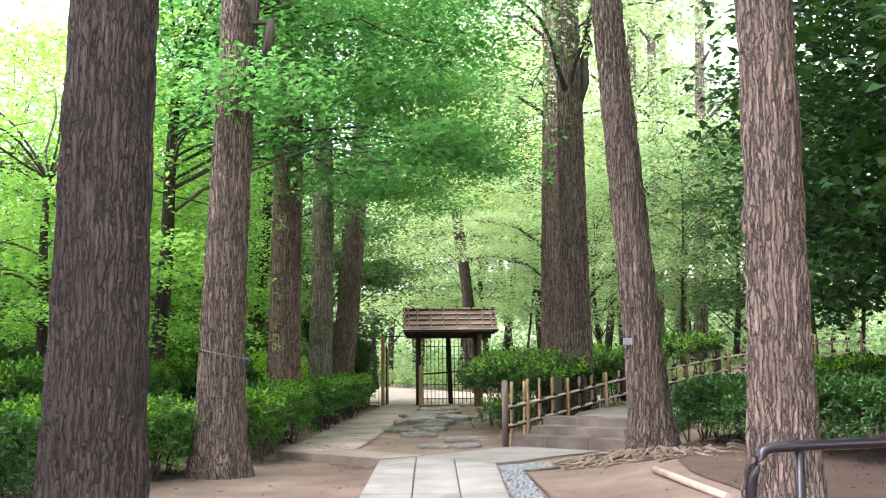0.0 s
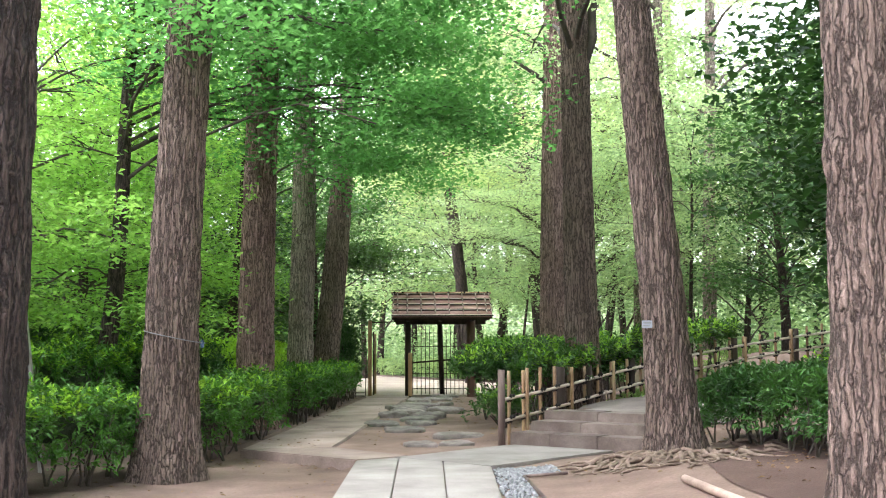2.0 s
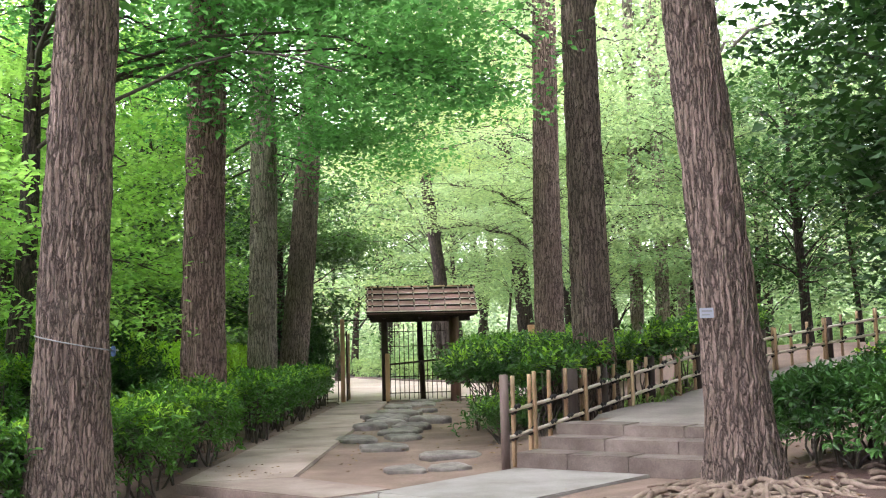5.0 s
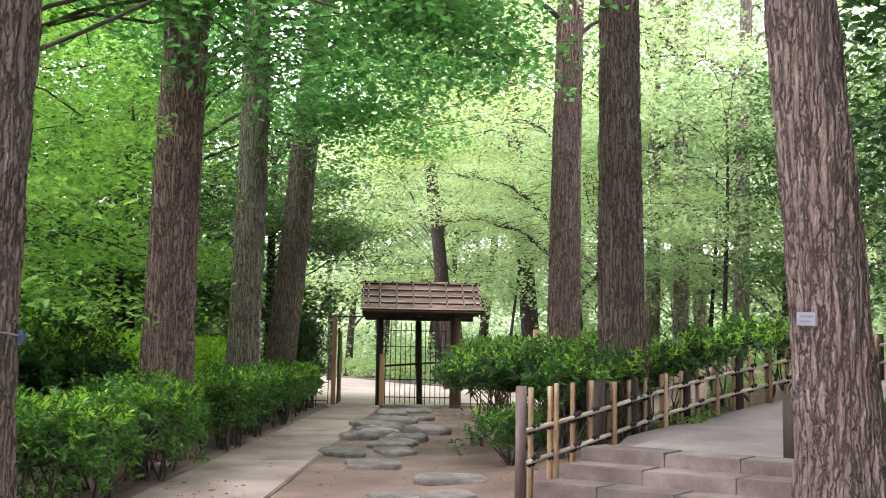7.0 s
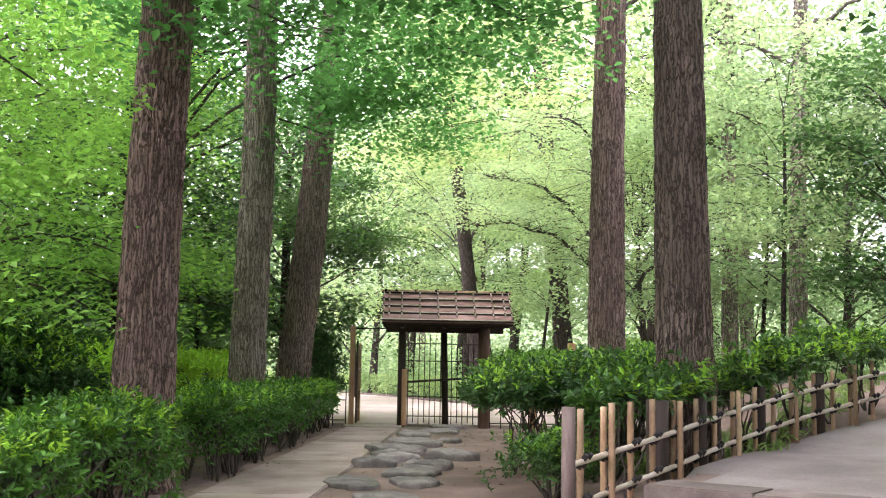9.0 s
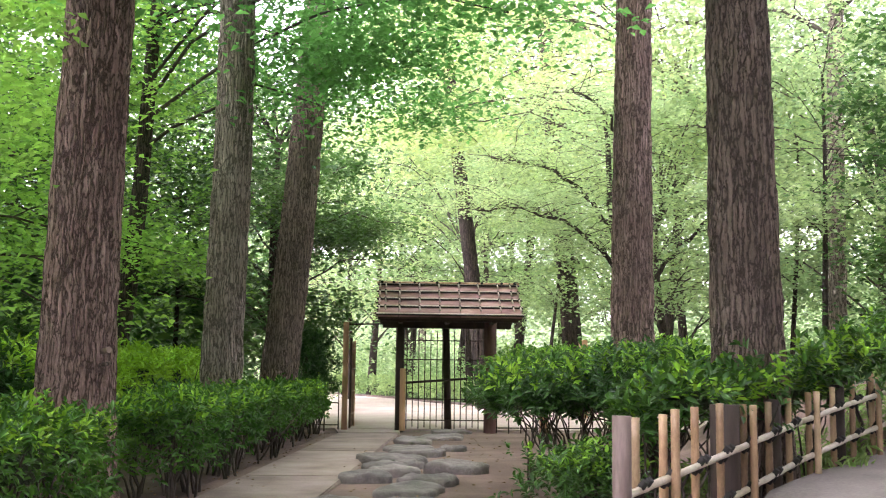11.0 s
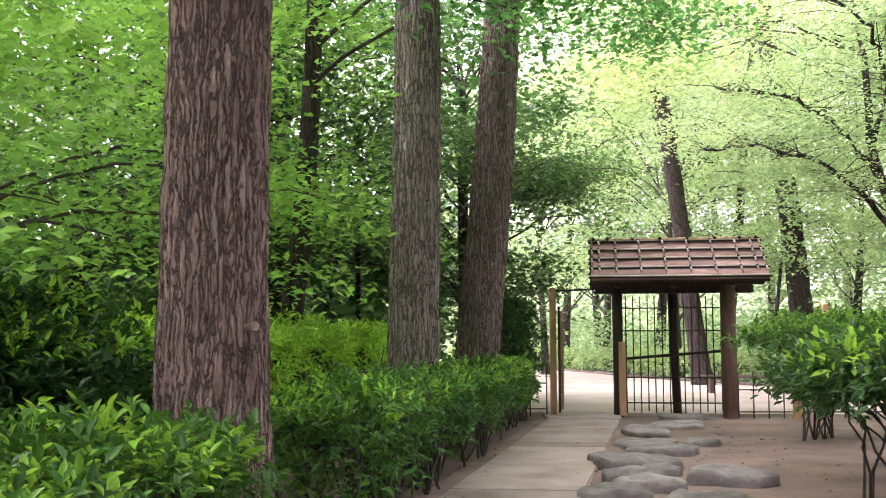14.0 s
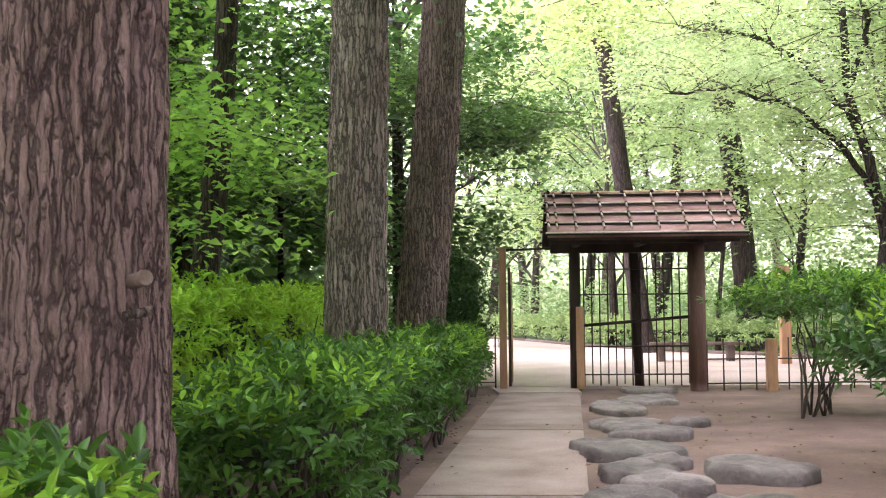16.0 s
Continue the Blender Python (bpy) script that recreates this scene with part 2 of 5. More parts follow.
WOOD_TAN = surface("tan_wood", (0.32, 0.17, 0.085), (0.43, 0.25, 0.13), (0.52, 0.33, 0.19), 4, 60, 0.65, 0.35, 0.004, (1, 1, 0.12))
CEDAR = surface("cedar_bark_roof", (0.17, 0.09, 0.075), (0.27, 0.155, 0.13), (0.37, 0.24, 0.205), 5, 60, 0.8, 0.6, 0.008, (0.3, 1, 1), False, 0.25)
WOOD_ROOT = surface("root_wood", (0.10, 0.07, 0.05), (0.175, 0.125, 0.093), (0.26, 0.198, 0.153), 7, 60, 0.85, 0.4, 0.006)
WOOD_POLE = surface("peeled_pole", (0.36, 0.25, 0.20), (0.47, 0.34, 0.28), (0.57, 0.43, 0.36), 5, 60, 0.7, 0.3, 0.004)
ROPE_DARK = painted("black_palm_rope", (0.02, 0.017, 0.015), 0.9)
ROPE_PALE = painted("pale_split_bamboo_clip", (0.55, 0.46, 0.38), 0.6)
METAL_DARK = painted("dark_brown_metal", (0.022, 0.016, 0.022), 0.28, 0.3)
PLATE = painted("grey_plate", (0.36, 0.38, 0.44), 0.4)
BLUE = painted("blue_plastic", (0.02, 0.06, 0.14), 0.4)
WIRE = painted("grey_wire", (0.3, 0.3, 0.3), 0.5, 0.5)
ALUMINIUM = painted("aluminium", (0.6, 0.6, 0.6), 0.35, 0.8)


# ---- mesh helpers ----
def linked(ob, parent):
    if parent is not None:
        ob.parent = parent
    return ob


def part(name, bm, material, parent=None, label="", smooth=False):
    me = bpy.data.meshes.new(name)
    bm.to_mesh(me)
    bm.free()
    me.materials.append(material)
    if smooth:
        me.polygons.foreach_set("use_smooth", [True] * len(me.polygons))
    ob = linked(new(name, me), parent)
    return tagged(ob, label)


def array_part(name, verts, faces, material, parent=None, label="", smooth=True):
    """A mesh from numpy arrays: verts (n, 3), faces (m, 3 or 4)."""
    me = bpy.data.meshes.new(name)
    k = faces.shape[1]
    me.vertices.add(len(verts))
    me.vertices.foreach_set("co", np.ascontiguousarray(verts, dtype=np.float32).ravel())
    me.loops.add(faces.size)
    me.loops.foreach_set("vertex_index", np.ascontiguousarray(faces, dtype=np.int32).ravel())
    me.polygons.add(len(faces))
    me.polygons.foreach_set("loop_start", np.arange(0, faces.size, k, dtype=np.int32))
    me.polygons.foreach_set("loop_total", np.full(len(faces), k, dtype=np.int32))
    if smooth:
        me.polygons.foreach_set("use_smooth", np.ones(len(faces), dtype=bool))
    me.update(calc_edges=True)
    me.materials.append(material)
    return tagged(linked(new(name, me), parent), label)


def thing(name, label, category, at=(0, 0, 0), group="", kind=""):
    ob = new(name)
    ob.location = at
    ob.empty_display_size = 0.1
    return tagged(ob, label, category, group, kind)


def box(bm, x0, x1, y0, y1, z0, z1, bevel=0.0, m=None):
    r = bmesh.ops.create_cube(bm, size=1)
    mat = Matrix.Translation(((x0 + x1) / 2, (y0 + y1) / 2, (z0 + z1) / 2)) @ Matrix.Diagonal((x1 - x0, y1 - y0, z1 - z0, 1))
    bmesh.ops.transform(bm, matrix=(m @ mat) if m else mat, verts=r["verts"])
    if bevel:
        bmesh.ops.bevel(bm, geom=list({e for v in r["verts"] for e in v.link_edges}), offset=bevel, segments=2, affect="EDGES")
    return bm


def tubes(paths, sides=6):
    """Verts and quads for tapered tubes; each path is a list of (point, radius)."""
    vs, fs, base = [], [], 0
    ang = np.linspace(0, 2 * np.pi, sides, endpoint=False)
    for path in paths:
        p = np.array([q[0] for q in path], dtype=float)
        r = np.array([q[1] for q in path], dtype=float)
        d = np.gradient(p, axis=0)
        d /= np.linalg.norm(d, axis=1)[:, None] + 1e-9
        ref = np.where(np.abs(d[:, 2:3]) > 0.9, np.array([[1.0, 0, 0]]), np.array([[0, 0, 1.0]]))
        a = np.cross(d, ref)
        a /= np.linalg.norm(a, axis=1)[:, None] + 1e-9
        b = np.cross(d, a)
        ring = p[:, None, :] + r[:, None, None] * (a[:, None, :] * np.cos(ang)[None, :, None] + b[:, None, :] * np.sin(ang)[None, :, None])
        vs.append(ring.reshape(-1, 3))
        n = len(path)
        i, j = np.meshgrid(np.arange(n - 1), np.arange(sides), indexing="ij")
        k = (j + 1) % sides
        fs.append(np.stack([base + i * sides + j, base + (i + 1) * sides + j, base + (i + 1) * sides + k, base + i * sides + k], -1).reshape(-1, 4))
        cap0 = np.array([[base + (sides - 1 - q) for q in (0, 1, 2, 3)]]) if sides == 4 else np.zeros((0, 4), int)
        fs.append(cap0)
        base += n * sides
    return np.concatenate(vs), np.concatenate(fs)


def rod(name, a, b, radius, material, parent=None, label="", sides=8, knots=0.0):
    """A closed round pole from a to b; with knots, swollen at its nodes as bamboo is."""
    a, b = Vector(a), Vector(b)
    length = (b - a).length
    steps = max(1, int(length / knots)) * 3 if knots else 1
    bm = bmesh.new()
    q = (b - a).to_track_quat("Z", "Y").to_matrix().to_4x4()
    m = Matrix.Translation(a) @ q
    rings = []
    zs = []
    for i in range(steps + 1):
        zs.append((length * i / steps, radius * (1.12 if knots and i % 3 == 0 and 0 < i < steps else 1.0)))
    for z, r in zs:
        rings.append([bm.verts.new(m @ Vector((r * math.cos(2 * math.pi * j / sides), r * math.sin(2 * math.pi * j / sides), z))) for j in range(sides)])
    for lo, hi in zip(rings, rings[1:]):
        for j in range(sides):
            bm.faces.new((lo[j], lo[(j + 1) % sides], hi[(j + 1) % sides], hi[j])).smooth = True
    bm.faces.new(rings[0][::-1])
    bm.faces.new(rings[-1])
    return part(name, bm, material, parent, label)


def leaves(points, size, rng, flat=0.5, slim=0.33, lean=None, curl=0.12, lush=False):
    """Verts and triangles of leaves at points: two halves folded along the midrib."""
    n = len(points)
    normal = rng.normal(size=(n, 3))
    normal /= np.linalg.norm(normal, axis=1)[:, None]
    normal[:, 2] = np.abs(normal[:, 2])
    normal = normal * (1 - flat) + (np.array([0, 0, 1.0]) if lean is None else lean) * flat
    normal /= np.linalg.norm(normal, axis=1)[:, None]
    way = np.cross(normal, rng.normal(size=(n, 3)))
    way /= np.linalg.norm(way, axis=1)[:, None] + 1e-9
    side = np.cross(normal, way)
    s = (size * rng.uniform(0.65, 1.3, n))[:, None]
    mid = points - way * s * 0.05
    if lush:
        base, tip = points - way * s * 0.5, points + way * s * 0.5 - normal * s * 0.18
        a1, a2 = points - way * s * 0.18 + normal * s * 0.08, points + way * s * 0.2 + normal * s * 0.03
        v = np.stack([base, a1 + side * s * slim, a2 + side * s * slim * 0.85, tip, a2 - side * s * slim * 0.85, a1 - side * s * slim], 1)
        k = np.arange(n)[:, None] * 6
        return v.reshape(-1, 3), np.concatenate([k + np.array([[0, 1, 2, 3]]), k + np.array([[0, 3, 4, 5]])], 0)
    v = np.stack([points - way * s * 0.5, mid + side * s * slim + normal * s * curl, points + way * s * 0.5 - normal * s * curl, mid - side * s * slim + normal * s * curl], 1)
    k = np.arange(n)[:, None] * 4
    f = np.concatenate([k + np.array([[0, 1, 2]]), k + np.array([[0, 2, 3]])], 0)
    return v.reshape(-1, 3), f


def shoots(points, way, per, size, reach, rng, slim=0.2, droop=0.15):
    """Verts and quads of leafy shoots: pointed leaves set round short twigs that grow along way."""
    n = len(points) * per
    p, d = np.repeat(points, per, axis=0), np.repeat(way, per, axis=0)
    q = np.tile(np.linspace(0.1, 1.0, per), len(points))[:, None]
    spin = rng.normal(size=(n, 3))
    spin -= d * np.sum(spin * d, axis=1)[:, None]
    spin /= np.linalg.norm(spin, axis=1)[:, None] + 1e-9
    out = spin * (1.15 - 0.6 * q) + d * (0.35 + 0.6 * q)
    out[:, 2] -= droop
    out /= np.linalg.norm(out, axis=1)[:, None]
    s = (size * rng.uniform(0.6, 1.25, n))[:, None]
    base = p + d * reach * q
    up = d * 0.9 + np.array([0, 0, 0.7]) + rng.normal(size=(n, 3)) * 0.25
    side = np.cross(out, up)
    side /= np.linalg.norm(side, axis=1)[:, None] + 1e-9
    normal = np.cross(side, out)
    tip = base + out * s - normal * s * 0.16
    a1, a2 = base + out * s * 0.32 + normal * s * 0.05, base + out * s * 0.68 - normal * s * 0.01
    fold = normal * s * 0.07
    v = np.stack([base, a1 + side * s * slim + fold, a2 + side * s * slim * 0.85 + fold, tip, a2 - side * s * slim * 0.85 + fold, a1 - side * s * slim + fold], 1)
    k = np.arange(n)[:, None] * 6
    return v.reshape(-1, 3), np.concatenate([k + np.array([[0, 1, 2, 3]]), k + np.array([[0, 3, 4, 5]])], 0)


def shoot_part(name, points, way, per, size, reach, rng, material, parent, label=""):
    v, f = shoots(points, way / (np.linalg.norm(way, axis=1)[:, None] + 1e-9), per, size, reach, rng)
    return tagged(array_part(name, v, f, material, parent, label, smooth=False), label, kind="stuff")


def leaf_part(name, points, size, rng, material, parent=None, label="", flat=0.5, slim=0.33, lean=None, lush=False):
    v, f = leaves(points, size, rng, flat, slim, lean, 0.12, lush)
    return array_part(name, v, f, material, parent, label, smooth=False)


def smooth01(a, b, x):
    t = np.clip((x - a) / (b - a), 0, 1)
    return t * t * (3 - 2 * t)


# ---- the lie of the land ----
FENCE_WAY = np.array([0.555, 0.832])
STEP_FOOT = np.array([1.50, 14.62])


def height(x, y):
    """Height of the bare ground."""
    x, y = np.asarray(x, float), np.asarray(y, float)
    s = (x - STEP_FOOT[0]) * FENCE_WAY[0] + (y - STEP_FOOT[1]) * FENCE_WAY[1]
    d = (x - STEP_FOOT[0]) * FENCE_WAY[1] - (y - STEP_FOOT[1]) * FENCE_WAY[0]
    bend = np.maximum(0, s - 4.5)
    d = d + 0.05 * bend * bend
    low = 0.24 * smooth01(1.4, 3.2, x) + 0.30 * smooth01(3.2, 8, x)
    low = low * (1 - smooth01(11.9, 13.1, y) * (1 - smooth01(3.1, 4.2, x)))
    up = 0.36 + 0.04 * np.clip(s - 1.0, 0, 3.5) + 0.11 * np.clip(s - 4.5, 0, 7)
    right = low * (1 - smooth01(0.35, 1.4, s)) + np.maximum(up, 0.0) * smooth01(0.35, 1.4, s)
    garden = 0.5 * right * smooth01(-1.8, 0.0, d) + 0.04 * smooth01(1.2, 3.0, x)
    h = np.where(d > 0, right, garden)
    h = h * (1 - smooth01(23.5, 30, y))
    front = ((x + 2.02) * 1.44 + (y - 14.2) * 1.55) / 2.11
    h = h - 0.035 - 0.10 * smooth01(0.0, -0.5, x) * smooth01(0.16, 0.0, front)
    h = h + 0.012 * np.sin(2.1 * x + 0.7 * y) * np.sin(1.7 * y - 0.6 * x)
    return h


def ground_at(x, y):
    return float(height(x, y))


def axis(lo, hi, step, far):
    mid = np.arange(lo, hi + step / 2, step)
    g = np.array([1.5, 4, 9, 18, 35, 70, 140, 300, 600])[:far]
    return np.concatenate([lo - g[::-1], mid, hi + g])


gx, gy = axis(-9, 13, 0.22, 9), axis(-4, 42, 0.22, 9)
XX, YY = np.meshgrid(gx, gy, indexing="ij")
ZZ = height(XX, YY)
idx = np.arange(XX.size).reshape(XX.shape)
quads = np.stack([idx[:-1, :-1], idx[1:, :-1], idx[1:, 1:], idx[:-1, 1:]], -1).reshape(-1, 4)
tagged(array_part("ground", np.stack([XX, YY, ZZ], -1).reshape(-1, 3), quads, DIRT), "bare trodden brown earth under the trees", "ground", kind="structure")


def polygon_slab(name, outline, z0, z1, material, label="", category="", kind="structure", bevel=0.012, parent=None):
    bm = bmesh.new()
    top = [bm.verts.new((x, y, z1)) for x, y in outline]
    low = [bm.verts.new((x, y, z0)) for x, y in outline]
    n = len(outline)
    f = bm.faces.new(top)
    if f.normal.z < 0:
        f.normal_flip()
    bm.faces.new(low[::-1])
    for i in range(n):
        bm.faces.new((top[i], low[i], low[(i + 1) % n], top[(i + 1) % n]))
    bmesh.ops.recalc_face_normals(bm, faces=bm.faces)
    if bevel:
        bmesh.ops.bevel(bm, geom=[e for e in bm.edges if all(abs(v.co.z - z1) < 1e-6 for v in e.verts)], offset=bevel, segments=2, affect="EDGES")
    return tagged(part(name, bm, material, parent), label, category, kind=kind)


def draped(name, left, right, lift, material, label, category, steps=24, across=8):
    """A strip of path between two lines, lying on the ground."""
    left, right = np.array(left, float), np.array(right, float)

    def along(line, q):
        seg = np.r_[0, np.cumsum(np.linalg.norm(np.diff(line, axis=0), axis=1))]
        return np.stack([np.interp(q * seg[-1], seg, line[:, k]) for k in (0, 1)], -1)
    q = np.linspace(0, 1, steps)
    a, b = along(left, q), along(right, q)
    w = np.linspace(0, 1, across)[None, :, None]
    p = a[:, None] * (1 - w) + b[:, None] * w
    z = height(p[..., 0], p[..., 1]) + lift
    v = np.concatenate([p, z[..., None]], -1).reshape(-1, 3)
    i = np.arange(steps * across).reshape(steps, across)
    f = np.stack([i[:-1, :-1], i[:-1, 1:], i[1:, 1:], i[1:, :-1]], -1).reshape(-1, 4)
    return tagged(array_part(name, v, f, material), label, category, kind="structure")


# paving of three lanes, then a fork: a strip to the gate and a strip to the steps
paving = thing("pavement_paving", "pale grey concrete paving slabs laid in three lanes", "pavement", kind="structure")
LANES = ((-0.53, -0.03, -0.46, 0.03, 12.70, 12.98), (-0.018, 0.455, 0.042, 0.535, 12.98, 12.60), (0.467, 0.935, 0.547, 1.045, 12.60, 11.95))
for x0, x1, x2, x3, e0, e1 in LANES:
    for y0 in np.arange(-6.0, 12.0, 3.0):
        y1 = y0 + 2.99
        f0, f1 = (y0 - 9.9) / 2.6, (y1 - 9.9) / 2.6
        last = y0 > 8.9
        lx0, lx1 = (x0 + (x2 - x0) * f0, x0 + (x2 - x0) * (f1 if not last else 1.0))
        rx0, rx1 = (x1 + (x3 - x1) * f0, x1 + (x3 - x1) * (f1 if not last else 1.0))
        outline = [(lx0, y0), (rx0, y0), (rx1, e1 if last else y1), (lx1, e0 if last else y1)]
        if y0 + 2.99 < 12.1 or last:
            ob = polygon_slab("slab", outline, -0.10, 0.0, CONCRETE, kind="", bevel=0.008, parent=paving)
fork = thing("pavement_fork", "worn tan concrete strips forking to the gate and steps", "pavement", kind="structure")
polygon_slab("slab", [(-2.02, 14.20), (-0.47, 12.76), (-0.05, 13.06), (0.16, 13.22), (-0.83, 14.40)], -0.14, 0.002, PATH_CONCRETE, kind="", parent=fork)
polygon_slab("slab", [(0.18, 13.22), (-0.03, 13.05), (0.04, 13.0), (1.055, 12.0), (2.95, 13.85), (1.60, 14.60), (1.41, 14.48), (0.75, 13.82)], -0.12, 0.001, CONCRETE, kind="", parent=fork)
path_l = lambda y: -2.02 + (y - 14.2) * 0.0755
path_r = lambda y: -0.83 + (y - 14.4) * 0.0740
cuts = [14.21, 17.8, 21.4, 25.0, 29.35]
for a, b in zip(cuts, cuts[1:]):
    polygon_slab("slab", [(path_l(a) + 0.01, a + 0.01), (path_r(a), a + (0.2 if a < 14.3 else 0.01)), (path_r(b), b), (path_l(b) + 0.01, b)], -0.12, 0.0, PATH_CONCRETE, kind="", bevel=0.015, parent=fork)

# gravel drain strip beside the paving
grav = thing("gravel_strip", "strip of grey pebbles beside the paving", "gravel", kind="stuff")
rng = np.random.default_rng(3)
n = 2600
gxp = rng.uniform(0.0, 1.0, n)
gyp = rng.uniform(1.0, 11.9, n)
gpx = 0.97 + (gyp - 9.9) * 0.04 + gxp * 0.30
extra = rng.uniform(0, 1, (700, 2))
gpx = np.r_[gpx, 1.1 + extra[:, 0] * 0.62]
gyp = np.r_[gyp, 11.2 + extra[:, 1] * 0.75 + extra[:, 0] * 0.15]
gpz = height(gpx, gyp) + 0.012
oct_v = np.array([[1, 0, 0], [0, 1, 0], [-1, 0, 0], [0, -1, 0], [0, 0, 0.8], [0, 0, -0.8]], float)
oct_f = np.array([[0, 1, 4], [1, 2, 4], [2, 3, 4], [3, 0, 4], [1, 0, 5], [2, 1, 5], [3, 2, 5], [0, 3, 5]])
sz = rng.uniform(0.012, 0.03, (len(gpx), 1, 1)) * rng.uniform(0.7, 1.3, (len(gpx), 6, 3))
pv = oct_v[None] * sz + np.stack([gpx, gyp, gpz], -1)[:, None]
pf = oct_f[None] + (np.arange(len(gpx)) * 6)[:, None, None]
array_part("pebbles", pv.reshape(-1, 3), pf.reshape(-1, 3), PEBBLE, grav)
rod("edging_board", (1.275, 1.0, ground_at(1.2, 1) + 0.01), (1.30, 11.1, ground_at(1.3, 11) + 0.02), 0.016, WOOD_POST, grav)
rod("edging_board", (1.30, 11.1, ground_at(1.3, 11) + 0.02), (1.75, 11.16, ground_at(1.75, 11.1) + 0.02), 0.016, WOOD_POST, grav)

# steps up to the side path
SW = np.array([0.775, -0.632])
STEP_WAY = np.array([0.632, 0.775])
FOOT = STEP_FOOT + FENCE_WAY * 0.02
steps_ob = thing("stone_steps", "three low weathered stone block steps", "steps", kind="structure")
rng = np.random.default_rng(5)
for i, (s, z, off, cut) in enumerate(((0.0, 0.16, 0.03, (0.0, 0.62, 1.32, 2.1)), (0.42, 0.295, 0.10, (0.0, 0.78, 1.62, 2.2)), (0.84, 0.415, 0.06, (0.0, 0.85, 1.55, 2.3)))):
    for a, b in zip(cut, cut[1:]):
        o = FOOT + STEP_WAY * s
        c = [o + SW * (a + off + 0.004), o + SW * (b + off - 0.004), o + SW * (b + off - 0.004) + STEP_WAY * 0.46, o + SW * (a + off + 0.004) + STEP_WAY * 0.46]
        dz = rng.uniform(-0.006, 0.006)
        polygon_slab("step_block", [tuple(p) for p in c], -0.1, z + dz, STEP_STONE, kind="", bevel=0.012, parent=steps_ob)
FENCE = [(1.43, 14.70), (1.90, 15.40), (2.58, 16.30), (3.45, 17.38), (4.45, 18.42), (5.6, 19.4), (6.9, 20.35), (8.6, 21.3), (10.6, 22.1)]
draped("path_upper", [(1.95, 15.35), (2.58, 16.30), (3.45, 17.38), (4.45, 18.42), (5.6, 19.4), (6.9, 20.35), (8.6, 21.3), (12.0, 22.6)],
       [(4.3, 13.9), (4.8, 14.7), (5.2, 15.7), (6.1, 16.6), (7.2, 17.4), (8.4, 18.1), (10, 18.8), (12.8, 19.6)], 0.03, UPPER, "grey trodden side path climbing beside the bamboo fence", "path")
# pale open ground beyond the gate
polygon_slab("path_plaza", [(-9, 30.45), (9, 30.45), (11, 33), (8.2, 36), (4.1, 41), (1.6, 46), (0.0, 51), (-3, 58), (-9, 62)], -0.06, 0.012, PLAZA, "pale sandy gravel ground beyond the gate", "path", bevel=0)
polygon_slab("path_threshold", [(path_l(29.36), 29.36), (0.30, 29.36), (0.30, 30.45), (-1.0, 30.45)], -0.06, 0.008, PLAZA, "pale worn threshold in the gate opening", "path", bevel=0)
draped("lawn_beyond", [(-60, 32), (-9.2, 62), (-3.2, 58.4), (0.2, 51.3), (4.3, 41.3), (8.5, 36.3), (11.4, 33.0), (12, 26), (60, 20)], [(-90, 60), (-60, 110), (-30, 140), (0, 150), (25, 150), (50, 140), (70, 110), (90, 70), (100, 40)], 0.02, LAWN, "green mossy ground under the far trees", "ground", 60, 30)
draped("lawn_side", [(-70, 5), (-70, 35), (-60, 60)], [(-9, 6), (-9, 33), (-9.1, 62)], 0.02, LAWN, "green shady ground deep in the wood", "ground", 40, 30)
# darker planting soil under hedges and in the garden
draped("soil_left", [(-9, 8), (-9, 20), (-9, 33)], [(-3.1, 11.2), (-2.15, 15.0), (-1.05, 29.5)], 0.012, SOIL, "dark planting soil under the hedge", "ground", 50, 20)
draped("soil_right", [(2.75, 3), (2.75, 9), (3.25, 12.8)], [(9, 2), (9, 9), (7.5, 13.6)], 0.012, SOIL_RED_SHADED, "reddish soil under the side hedge, darkened as evergreen shade", "ground", 30, 20)


